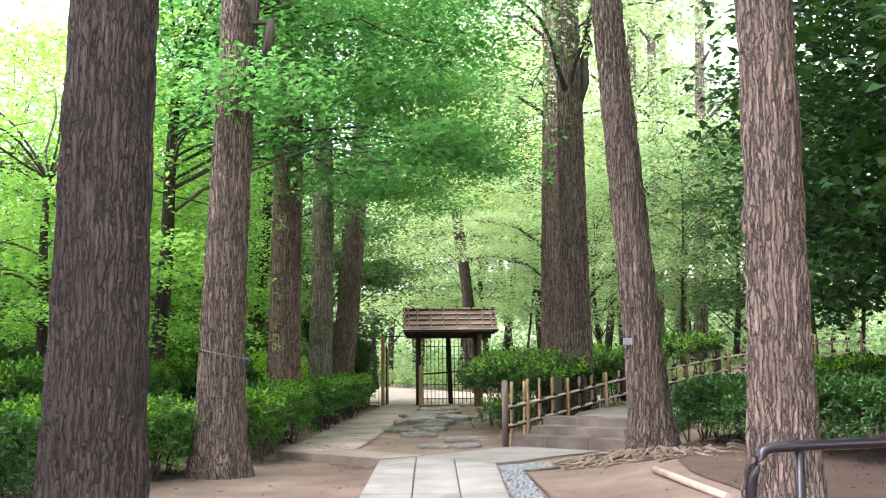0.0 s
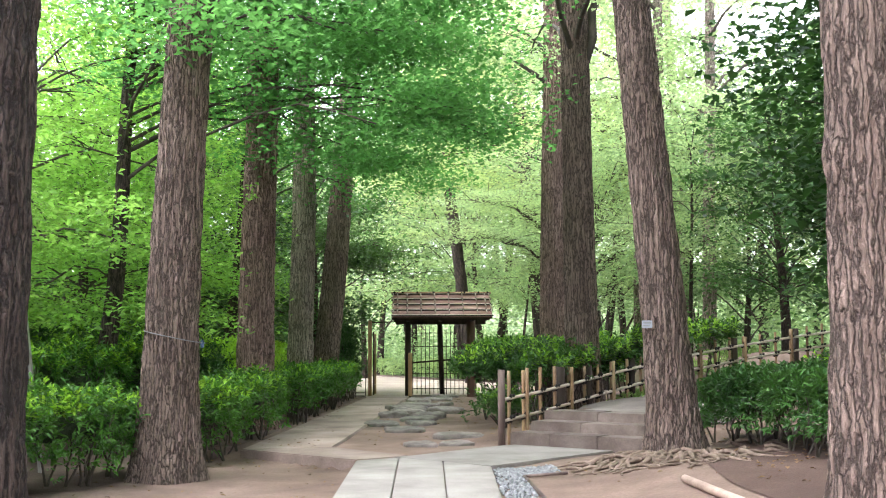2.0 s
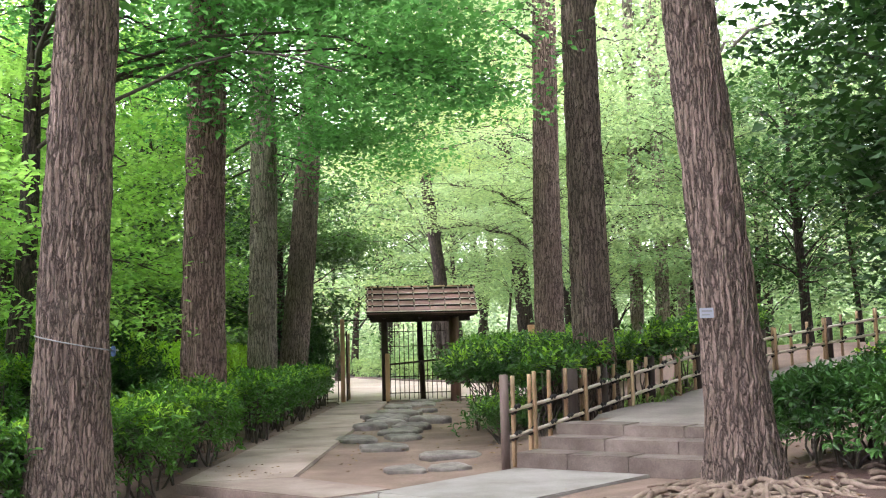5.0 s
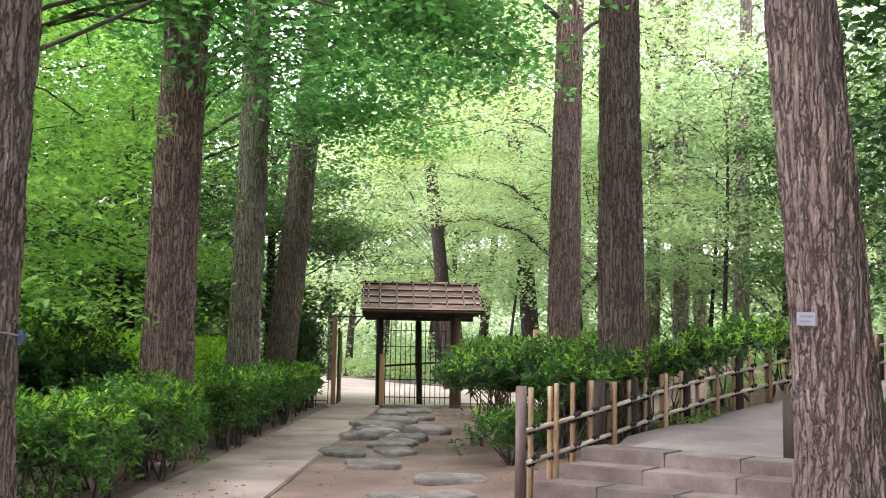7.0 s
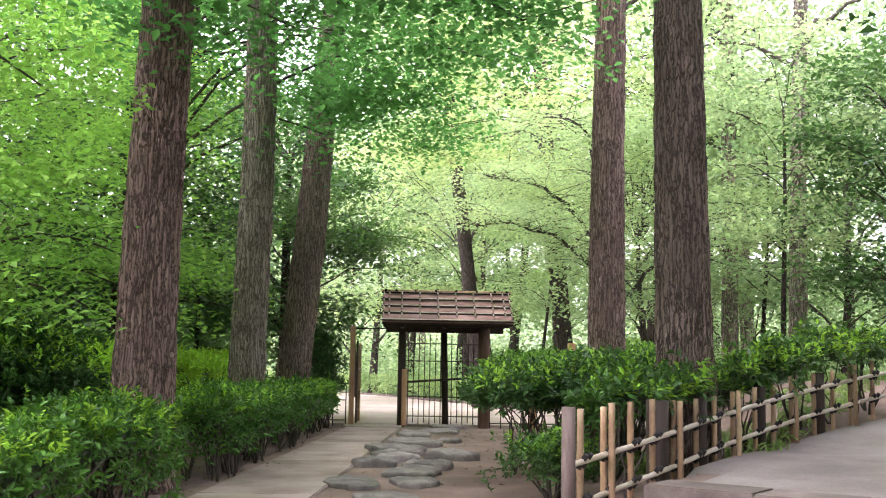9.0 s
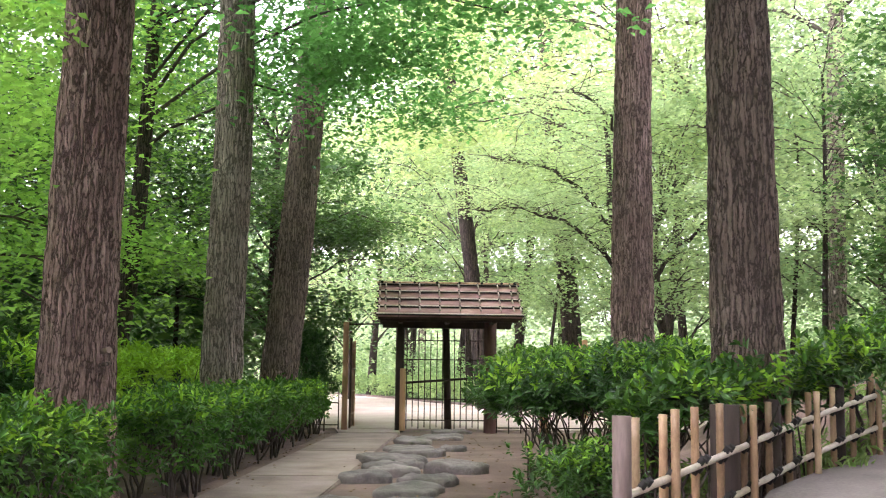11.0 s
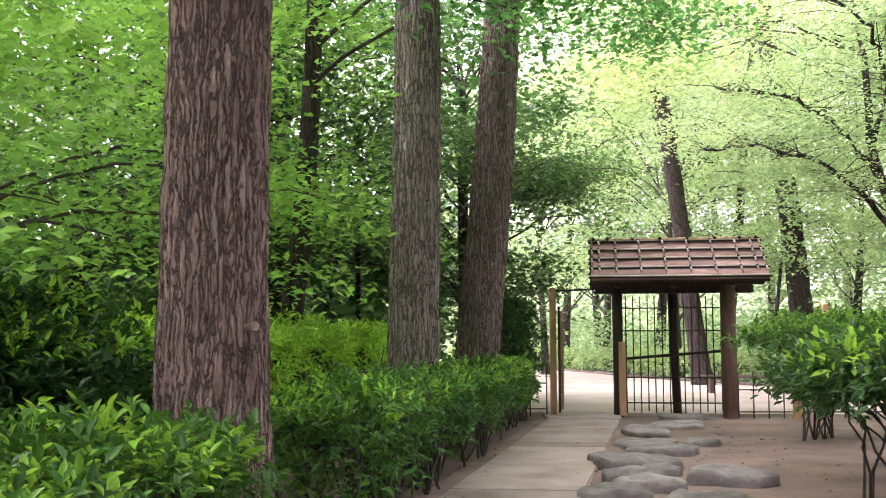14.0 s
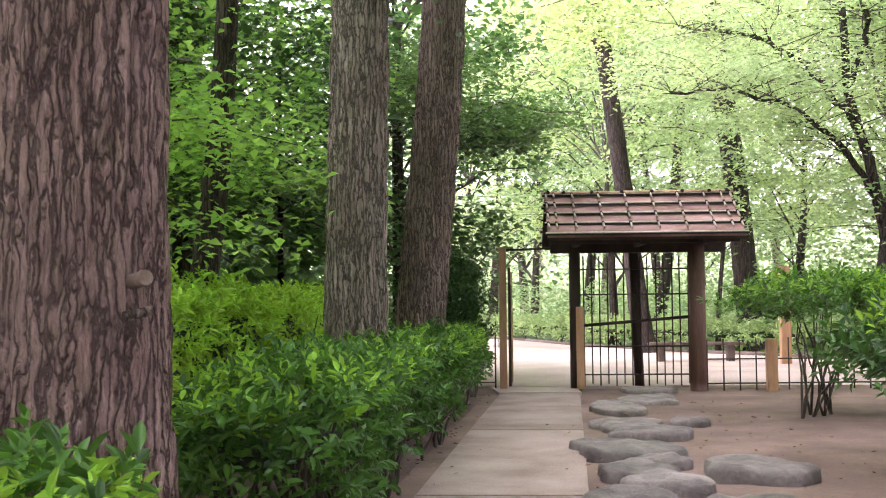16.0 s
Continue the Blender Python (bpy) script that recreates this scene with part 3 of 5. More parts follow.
# ---- trees ----
def furrowed_trunk(name, parent, material, radius, top, tall, lean=(0, 0), flare=0.35, seed=0, segs=116, rings=130, rough=0.03, knots=(), foot=0.1):
    """A tapered trunk with raised bark plates, knots and a flared foot; lean: shift of its axis at height 10."""
    z = np.linspace(0, 1, rings) ** 1.6 * tall
    a = np.linspace(0, 2 * np.pi, segs, endpoint=False)
    Z, A = np.meshgrid(z, a, indexing="ij")
    r = np.interp(Z, [0, tall], [radius, top])
    r = r * (1 + flare * np.exp(-Z / 0.35) * (1 + 0.35 * np.sin(5 * A + seed)) + foot * np.exp(-Z / 0.9))
    warp = 0.25 * np.sin(1.9 * Z + seed) + 0.18 * np.sin(4.3 * Z + 2 * A + seed * 2) + 0.12 * np.sin(9.1 * Z + 3 * A)
    k = max(8, int(radius * 42))
    drift = 0.8 * np.sin(3.1 * Z + 2 * A + seed) + 0.6 * np.sin(7.3 * Z - 3 * A + 2 * seed) + 0.45 * np.sin(15.1 * Z + 5 * A + 3 * seed)
    other = 0.8 * np.sin(2.7 * Z - 2 * A + 4 * seed) + 0.6 * np.sin(8.9 * Z + 4 * A + seed) + 0.45 * np.sin(17.3 * Z - 6 * A)
    ridge = np.minimum(np.abs(np.sin(A * k + drift + 5.5 * Z)), np.abs(np.sin(A * (k + 1) + other - 6.1 * Z + seed))) ** 0.55
    ridge = ridge * (0.85 + 0.25 * np.sin(9 * Z + 4 * A + drift))
    r = r + rough * (ridge - 0.62) * (0.5 + 0.5 * np.minimum(1, r / 0.25)) + 0.004 * warp
    r = r * (1 + 0.02 * np.sin(2 * A + 0.6 * Z + seed) + 0.015 * np.sin(3 * A - 1.1 * Z))
    for kz, ka, size in knots:
        da = (A - ka + np.pi) % (2 * np.pi) - np.pi
        q = ((Z - kz) / size) ** 2 + (da * radius / size) ** 2
        r = r + size * 0.35 * np.exp(-q) - size * 0.35 * np.exp(-q * 6)
    cx = lean[0] * (Z / 10) + 0.05 * radius * np.sin(0.8 * Z + seed)
    cy = lean[1] * (Z / 10) + 0.05 * radius * np.cos(0.7 * Z + seed)
    v = np.stack([cx + r * np.cos(A), cy + r * np.sin(A), Z - 0.12], -1).reshape(-1, 3)
    i = np.arange(rings * segs).reshape(rings, segs)
    f = np.stack([i[:-1], np.roll(i[:-1], -1, 1), np.roll(i[1:], -1, 1), i[1:]], -1).reshape(-1, 4)
    return array_part(name, v, f, material, parent)


def limb_path(a, b, r0, r1, rng, sag=0.15, n=7):
    a, b = np.array(a, float), np.array(b, float)
    length = np.linalg.norm(b - a)
    t = np.linspace(0, 1, n)[:, None]
    p = a + (b - a) * t + np.array([0, 0, 1.0]) * (sag * length) * np.sin(np.pi * t)
    p = p + rng.normal(size=(n, 3)) * length * 0.022 * np.sin(np.pi * t)
    r = r0 + (r1 - r0) * t[:, 0] ** 0.8
    return list(zip(p, r))


def sprays(start, tips, rng, r0=0.05, twigs=4, reach=0.7):
    """Limbs from a point on the trunk to tips, and twigs round each tip."""
    out = []
    for tip in tips:
        out.append(limb_path(start(tip), tip, r0, 0.012, rng))
        p = out[-1]
        for _ in range(twigs):
            q = np.array(p[rng.integers(2, len(p))][0])
            e = q + rng.normal(size=3) * np.array([reach, reach, reach * 0.25])
            out.append(limb_path(q, e, 0.011, 0.004, rng, 0.05, 4))
    return out


def clumps(centres, per, spread, rng):
    """Points scattered round centres, in flat sprays."""
    c = np.repeat(np.asarray(centres, float), per, axis=0)
    s = np.repeat(rng.uniform(0.6, 1.35, (len(centres), 1)), per, axis=0)
    o = np.clip(rng.normal(size=c.shape), -1.9, 1.9) * np.asarray(spread) * s
    o[:, 2] -= 0.10 * (o[:, 0] ** 2 + o[:, 1] ** 2)
    return c + o


def tall_tree(label, material, x, y, radius, lean=(0, 0), seed=0, crown=LEAF_MAPLE, knots=(), tall=15.0, low=10.0, fork=None, leaf=0.11, count=22, per=240, wide=3.4, flare=0.35, z=None, foot=0.1):
    segs, rings = (176, 230) if y < 19 else (120, 150) if y < 30 else (56, 70)
    rng = np.random.default_rng(100 + seed)
    tree = thing("tree", label, "tree", (x, y, (ground_at(x, y) if z is None else z)), "tall trees along the path")
    furrowed_trunk("trunk", tree, material, radius, radius * 0.6, tall, lean, flare, seed, segs, rings, knots=knots, foot=foot)
    ax = lambda h: np.array([lean[0] * h / 10, lean[1] * h / 10, h])
    tips = []
    for i in range(count):
        h = rng.uniform(low, tall + 2.0)
        ang = rng.uniform(0, 2 * math.pi)
        reach = rng.uniform(0.8, wide)
        tips.append(ax(h) + np.array([math.cos(ang) * reach, math.sin(ang) * reach, 0]))
    paths = sprays(lambda p: ax(min(tall - 0.2, p[2] - 0.3 * math.hypot(p[0], p[1]))), tips[::2], rng, 0.06, 3)
    if fork:
        paths.append(limb_path(ax(fork[0]), ax(fork[0]) + np.array(fork[1]), radius * 0.36, radius * 0.2, rng, -0.03, 14))
    v, f = tubes(paths, 6)
    tagged(array_part("branchwork", v, f, LIMB, tree), kind="stuff")
    leaf_part("crown", clumps(tips, per, (0.75, 0.75, 0.22), rng), leaf, rng, crown, tree, flat=0.45)
    return tree


# crowns of the next two are unseen, set low and dense as shade
tall_tree("stout furrowed dark brown trunk beside the hedge", BARK_DARK, -2.42, 6.3, 0.36, (0.3, 0), 1, knots=((2.4, 5.0, 0.12),), flare=0.25, low=7.5, count=48, per=240, wide=5.5, leaf=0.14)
tall_tree("straight furrowed brown trunk with a wire round it", BARK_BROWN, -2.53, 12.15, 0.295, (0.33, 0), 2, flare=0.3, foot=0.32, knots=((2.3, 0.1, 0.07),), fork=(4.3, (0.62, -0.2, 3.6)), low=8.5, count=36, per=220, wide=4.5, leaf=0.13)
red_tree = tall_tree("reddish brown furrowed trunk rising behind the hedge", BARK_RED, -2.37, 18.12, 0.315, (0.05, 0), 3, flare=0.3, foot=0.18, knots=((1.32, 5.0, 0.07), (2.9, 5.3, 0.10), (3.7, 4.2, 0.07)))
tall_tree("grey-brown furrowed trunk with small knots", BARK_GREY, -2.17, 23.9, 0.295, (0.05, 0), 4, flare=0.3, knots=((3.95, 4.7, 0.09), (3.0, 4.9, 0.07)))
tall_tree("dark brown trunk leaning over the hedge", BARK_BROWN, -2.03, 28.6, 0.35, (0.8, 0.3), 5, LEAF_DARK, flare=0.25, knots=((4.2, 4.3, 0.12),))
# these two also carry unseen crowns, lowered and widened to block sky light
tall_tree("slim brown trunk with twisted furrowed bark", BARK_BROWN, 2.68, 6.2, 0.225, (-0.05, 0.0), 6, flare=0.35, foot=0.25, knots=((2.3, 3.3, 0.10),), low=7.5, count=48, per=240, wide=5.5, leaf=0.14)
tall_tree("leaning brown trunk with bare roots and a name plate", BARK_BROWN, 3.0, 11.6, 0.235, (-0.75, 0.0), 7, flare=0.35, foot=0.25, knots=((3.6, 4.2, 0.09),), low=8.5, count=42, per=240, wide=5.0, leaf=0.14)
tall_tree("straight brown trunk rising from the shrubs", BARK_RED, 3.42, 23.4, 0.30, (0.14, 0), 8, LEAF_LIGHT, low=7.2, per=290, count=50, wide=4.2, flare=0.3, knots=((5.5, 3.5, 0.12),))
tall_tree("brown trunk forking high above the shrubs", BARK_BROWN, 3.08, 17.55, 0.285, (-0.13, 0), 9, LEAF_LIGHT, low=6.9, per=290, count=46, wide=4.0, flare=0.3, fork=(4.7, (0.75, 0.1, 5.2)))


# a pale cut branch stub low on the reddish trunk
so = Vector((0.25, -0.20, 1.36))
rod("branch_stub", so, so + Vector((0.07, -0.065, 0.012)), 0.026, WOOD_ROOT, red_tree, "pale cut branch stub", 10)
rod("bark_lip", so + Vector((0.0, -0.075, -0.115)), so + Vector((0.075, -0.012, -0.095)), 0.017, BARK_BROWN, red_tree, "lip of healed bark", 10)


def woodland_tree(label, category_group, crown_material, bark_material, spec, seed, at):
    """A spreading garden or woodland tree. spec: trunk height, radius, crown low, crown high, reach, clumps, leaves a clump, leaf size, spread."""
    stem, radius, low, high, reach, count, per, size, spread = spec
    rng = np.random.default_rng(seed)
    tree = thing("tree", label, "tree", at, category_group)
    bend = rng.normal(size=2) * 0.06 * stem
    trunk = [((bend[0] * math.sin(2.2 * q) * q, bend[1] * math.sin(1.7 * q) * q, -0.15 + stem * q), radius * (1 - 0.62 * q) * (1 + 0.5 * math.exp(-q * stem / 0.25))) for q in np.linspace(0, 1, 22)]
    v, f = tubes([trunk], 14)
    array_part("trunk", v, f, bark_material, tree)
    tips = []
    for i in range(count):
        ang = rng.uniform(0, 2 * math.pi)
        q = rng.uniform(0, 1)
        h = low + (high - low) * q
        wide = reach * (0.55 + 0.45 * math.sin(math.pi * (0.18 + 0.75 * q)))
        d = wide * math.sqrt(rng.uniform(0.05, 1))
        tips.append(np.array([math.cos(ang) * d, math.sin(ang) * d, h + rng.normal() * 0.25]))
    pts = np.array([p for p, _ in trunk])

    def start(tip):
        h = max(0.3 * stem, min(stem * 0.98, tip[2] - 0.55 * math.hypot(tip[0], tip[1])))
        return np.array([np.interp(h, pts[:, 2], pts[:, 0]), np.interp(h, pts[:, 2], pts[:, 1]), h])
    paths = sprays(start, tips[::2], rng, radius * 0.2, 2, spread[0] * 1.2)
    v, f = tubes(paths, 4)
    tagged(array_part("branchwork", v, f, LIMB, tree), kind="stuff")
    leaf_part("crown", clumps(tips, per, spread, rng), size, rng, crown_material, tree, flat=0.5)
    return tree


def place(tree, spots):
    for x, y, turn, scale in spots:
        copy_thing(tree, pose(x, y, ground_at(x, y), 0, 0, turn) @ Matrix.Diagonal((scale, scale, scale, 1)))


# green maples whose boughs hang over the path between the tall trunks
def bough_tree(label, x, y, seed, tips, material, radius, stem, per, size, spread, bark_material=BARK_DARK, group=""):
    rng = np.random.default_rng(seed)
    z = ground_at(x, y)
    tree = thing("tree", label, "tree", (x, y, z), group)
    top = np.array([0.12 * stem, -0.05 * stem, stem])
    trunk = [(top * q + np.array([0.1 * math.sin(5 * q), 0.08 * math.sin(4 * q), -0.15 * (1 - q)]), radius * (1 - 0.55 * q) * (1 + 0.5 * math.exp(-q * stem / 0.25))) for q in np.linspace(0, 1, 20)]
    v, f = tubes([trunk], 14)
    array_part("trunk", v, f, bark_material, tree)
    pts = np.array([p for p, _ in trunk])
    local = [np.array(t) - np.array([x, y, z]) for t in tips]

    def start(tip):
        h = max(0.45 * stem, min(stem * 0.98, tip[2] - 0.12 * math.hypot(tip[0], tip[1])))
        return np.array([np.interp(h, pts[:, 2], pts[:, k]) for k in (0, 1, 2)])
    v, f = tubes(sprays(start, local[::3], rng, radius * 0.2, 4, spread[0]), 5)
    tagged(array_part("branchwork", v, f, LIMB, tree), kind="stuff")
    leaf_part("crown", clumps(local, per, spread, rng), size, rng, material, tree, flat=0.55)
    return tree


def tip_cloud(n, lo, hi, seed, floor=None):
    rng = np.random.default_rng(seed)
    out = []
    while len(out) < n:
        p = rng.uniform(lo, hi)
        if floor is None or p[2] > floor(p[0], p[1]):
            out.append(p)
    return out


bough_tree("maple with fresh green boughs over the path", -4.6, 16.2, 21, tip_cloud(125, (-4.6, 14.2, 3.6), (1.6, 18.5, 8.8), 31, lambda x, y: 3.9 + 0.45 * abs(x + 0.6)) + tip_cloud(4, (-2.5, 11.4, 4.6), (-1.9, 11.8, 5.4), 37), LEAF_MAPLE, 0.16, 6.5, 300, 0.105, (0.62, 0.62, 0.14))
bough_tree("maple with green boughs spread between the trunks", -4.3, 25.4, 22, tip_cloud(125, (-5.0, 20.5, 4.6), (1.9, 28.0, 11.0), 32, lambda x, y: 4.6 + 0.5 * abs(x + 0.6)), LEAF_MAPLE, 0.17, 8.0, 280, 0.12, (0.75, 0.75, 0.16))
bough_tree("light green maple with slender forked stems", -6.1, 15.0, 23, tip_cloud(115, (-8.6, 12.6, 1.8), (-3.3, 19.5, 6.8), 33), LEAF_LIME, 0.11, 4.4, 250, 0.10, (0.6, 0.6, 0.13))
bough_tree("light green maple spreading its tiers of leaves", -6.8, 22.0, 24, tip_cloud(135, (-9.5, 18.5, 1.9), (-3.4, 25.5, 8.5), 34), LEAF_LIME, 0.14, 5.0, 240, 0.11, (0.7, 0.7, 0.15))

bough_tree("tall light green maple with high tiers beyond the gate", 7.2, 37.5, 25, tip_cloud(120, (-0.5, 32.5, 6.8), (9.0, 41.0, 14.0), 35), LEAF_LIGHT, 0.17, 9.0, 270, 0.15, (1.0, 1.0, 0.16))
bough_tree("tall pale green tree rising behind the maples", 4.6, 50.5, 26, tip_cloud(120, (-3.5, 45.0, 10.0), (11.0, 55.0, 19.5), 36), LEAF_LIGHT, 0.22, 12.0, 230, 0.21, (1.3, 1.3, 0.3))

bough_tree("dark evergreen with drooping boughs beside the trunk", -2.6, 31.6, 27, tip_cloud(24, (-2.9, 29.2, 3.5), (-0.1, 31.5, 5.2), 38, lambda x, y: 3.5 + 0.55 * abs(x + 0.9)), LEAF_DARK, 0.13, 5.6, 240, 0.10, (0.36, 0.36, 0.13))
bough_tree("light green maple with leafy boughs behind the hedge", -5.6, 27.4, 28, tip_cloud(70, (-6.8, 24.8, 2.9), (-3.3, 29.4, 7.6), 39), LEAF_LIME, 0.12, 5.2, 220, 0.105, (0.6, 0.6, 0.13))



def arching_maple(label, x, y, stem, limbs, seed, material):
    """A maple whose bare crooked limbs arch out under thin flat tiers of leaves; stem and limbs are lines of local points."""
    rng = np.random.default_rng(seed)
    tree = thing("tree", label, "tree", (x, y, ground_at(x, y)))

    def curve(line, r0, r1, n=18):
        line = np.array(line, float)
        q = np.linspace(0, len(line) - 1, n)
        p = np.stack([np.interp(q, np.arange(len(line)), line[:, k]) for k in range(3)], -1)
        p[1:-1] = (p[:-2] + 2 * p[1:-1] + p[2:]) / 4
        p += rng.normal(size=p.shape) * 0.025
        return list(zip(p, np.linspace(r0, r1, n)))
    v, f = tubes([curve(stem, 0.125, 0.05)], 12)
    array_part("trunk", v, f, BARK_DARK, tree)
    tips, twigs = [], []
    for line in limbs:
        path = curve(line, 0.06, 0.016)
        v, f = tubes([path], 8)
        array_part("limb", v, f, BARK_DARK, tree)
        for p, r in path[4:]:
            for _ in range(4):
                e = np.array(p) + rng.normal(size=3) * np.array([0.75, 0.75, 0.16]) + np.array([0, 0, 0.18])
                twigs.append(limb_path(p, e, 0.011, 0.004, rng, 0.06, 5))
                tips.append(e)
    v, f = tubes(twigs, 4)
    tagged(array_part("branchwork", v, f, LIMB, tree), kind="stuff")
    leaf_part("crown", clumps(tips, 75, (0.42, 0.42, 0.06), rng), 0.085, rng, material, tree, flat=0.65)
    return tree


arching_maple("maple with crooked arching limbs and thin leaf tiers", 5.5, 31.2, [(0, 0, -0.15), (-0.1, 0, 1.4), (-0.35, -0.1, 3.0), (-0.75, -0.1, 4.6), (-0.85, 0, 6.8)],
              [[(-0.35, -0.1, 2.9), (-0.9, -0.3, 3.7), (-1.7, -0.5, 4.3), (-2.7, -0.7, 4.6), (-3.7, -0.9, 4.5)], [(-0.6, -0.1, 4.0), (-1.2, 0.2, 5.0), (-2.1, 0.3, 5.7), (-3.3, 0.5, 5.9)],
               [(-0.75, -0.1, 4.6), (-0.5, -0.4, 5.6), (-0.9, -0.9, 6.6), (-1.8, -1.3, 7.0)], [(-0.3, -0.1, 2.6), (0.5, -0.2, 3.7), (1.4, -0.3, 4.6), (2.4, -0.4, 5.0)]], 47, LEAF_LIGHT)

MAPLE = (4.6, 0.13, 2.4, 8.0, 3.6, 54, 195, 0.112, (0.8, 0.8, 0.11))
ROUND = (8.5, 0.22, 3.4, 12.0, 3.8, 64, 130, 0.16, (0.85, 0.85, 0.36))
DARK = (7.5, 0.20, 1.9, 9.5, 3.1, 95, 125, 0.185, (0.65, 0.65, 0.30))
maple = woodland_tree("light green maple with thin tiers of leaves", "maples beyond the gate", LEAF_LIGHT, BARK_DARK, MAPLE, 41, (6.6, 33.5, ground_at(6.6, 33.5)))
place(maple, ((2.8, 47, 70, 1.25), (7.8, 45, 200, 1.3), (-1.6, 49.5, 310, 1.2), (11.5, 40, 20, 1.3), (-5.2, 44, 95, 1.3), (9.8, 29.5, 130, 1.0), (0.8, 60, 250, 1.6), (13.5, 50, 300, 1.5), (-10, 24, 260, 1.2), (-11.5, 16, 10, 1.1), (4.2, 53, 330, 1.6), (8.5, 62, 85, 1.8), (12.2, 45, 230, 1.5), (-1.0, 56, 140, 1.6), (6.0, 58, 10, 1.9), (0.6, 67, 60, 2.0), (15.5, 38.5, 175, 1.4), (11.8, 33.5, 260, 1.45), (8.4, 38.5, 45, 1.3), (3.4, 63, 190, 2.1)))
pale = woodland_tree("pale green willow-like tree with distance haze in its colour", "pale trees in the distance", LEAF_HAZE, BARK_GREY, ROUND, 42, (-3.6, 55, 0))
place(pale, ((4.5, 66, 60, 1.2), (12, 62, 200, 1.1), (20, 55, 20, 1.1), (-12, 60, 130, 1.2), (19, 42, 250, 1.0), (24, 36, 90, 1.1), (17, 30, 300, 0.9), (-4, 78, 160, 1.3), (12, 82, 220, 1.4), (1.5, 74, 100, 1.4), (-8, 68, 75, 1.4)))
tall_tree("tall leaning brown trunk beyond the gate", BARK_DARK, 2.98, 41.5, 0.26, (-1.2, 0), 10, LEAF_LIGHT, low=8.0, leaf=0.10, per=330, count=26, tall=16)
tall_tree("tall leaning dark trunk beyond the fence", BARK_DARK, 6.05, 42.8, 0.34, (-0.9, 0), 11, LEAF_LIGHT, low=8.0, leaf=0.10, per=330, count=26, tall=16)
tall_tree("tall trunk among the far maples", BARK_GREY, 10.4, 37.0, 0.22, (-0.4, 0), 12, LEAF_LIGHT, low=8.0, leaf=0.10, per=330, count=22, tall=15)
tall_tree("tall grey trunk in the wood", BARK_GREY, 8.6, 29.0, 0.20, (0.3, 0), 13, LEAF_LIGHT, low=7.5, leaf=0.13, count=22, tall=14)
tall_tree("tall grey trunk deep in the wood", BARK_GREY, -7.5, 36.0, 0.24, (0.3, 0), 14, LEAF_MAPLE, low=7.0, leaf=0.14, count=26, tall=14)
tall_tree("tall straight pale brown trunk behind the garden", BARK_GREY, 7.4, 32.0, 0.20, (0.1, 0), 15, LEAF_LIGHT, low=6.5, leaf=0.15, count=40, tall=15)
tall_tree("tall straight grey trunk behind the garden", BARK_GREY, 7.98, 31.4, 0.21, (0.05, 0), 16, LEAF_LIGHT, low=6.5, leaf=0.15, count=40, tall=15)
slim = woodland_tree("thin straight young tree with sparse leaves", "young trees beyond the gate", LEAF_LIGHT, BARK_DARK, (6.5, 0.07, 3.2, 8.0, 1.8, 30, 200, 0.12, (0.6, 0.6, 0.16)), 44, (4.95, 42.2, 0))
place(slim, ((7.4, 26.5, 50, 0.9), (10.5, 25.0, 190, 0.9), (8.9, 32.0, 280, 1.0), (-4.4, 31.2, 100, 0.9), (12.6, 27.0, 20, 1.0)))
YEW = (7.5, 0.20, 1.9, 9.8, 3.2, 120, 170, 0.18, (0.6, 0.6, 0.28))
yew = woodland_tree("dense blackish green evergreen tree with low branches", "dark evergreen trees", LEAF_YEW, BARK_DARK, YEW, 46, (9.3, 17.2, ground_at(9.3, 17.2)))
place(yew, ((8.1, 12.5, 220, 1.0), (7.9, 6.2, 10, 1.1), (10.5, 10.0, 80, 1.05), (11.6, 17.5, 170, 1.1), (13.5, 13.5, 20, 1.2), (14.5, 19.5, 300, 1.1)))
dark = woodland_tree("dense dark evergreen tree with low branches", "dark evergreen trees", LEAF_DARK, BARK_DARK, DARK, 45, (-5.6, 30.0, ground_at(-5.6, 30.0)))
# last four stand out of view, added only to block light near the start
place(dark, ((9.4, 25.2, 260, 0.68), (-2.6, 33.0, 30, 0.85), (-8.6, 28.5, 210, 0.95), (-8.2, 10.0, 150, 0.8), (12.5, 7, 100, 1.2), (6.5, -7, 130, 1.4), (-3.5, -14, 220, 1.6), (-10, 3, 300, 1.4), (10.5, 1, 70, 1.4)))


# ---- hedges and shrubs ----
def along(line, q):
    line = np.array(line, float)
    seg = np.r_[0, np.cumsum(np.linalg.norm(np.diff(line, axis=0), axis=1))]
    return np.stack([np.interp(q * seg[-1], seg, line[:, k]) for k in range(line.shape[1])], -1), seg[-1]


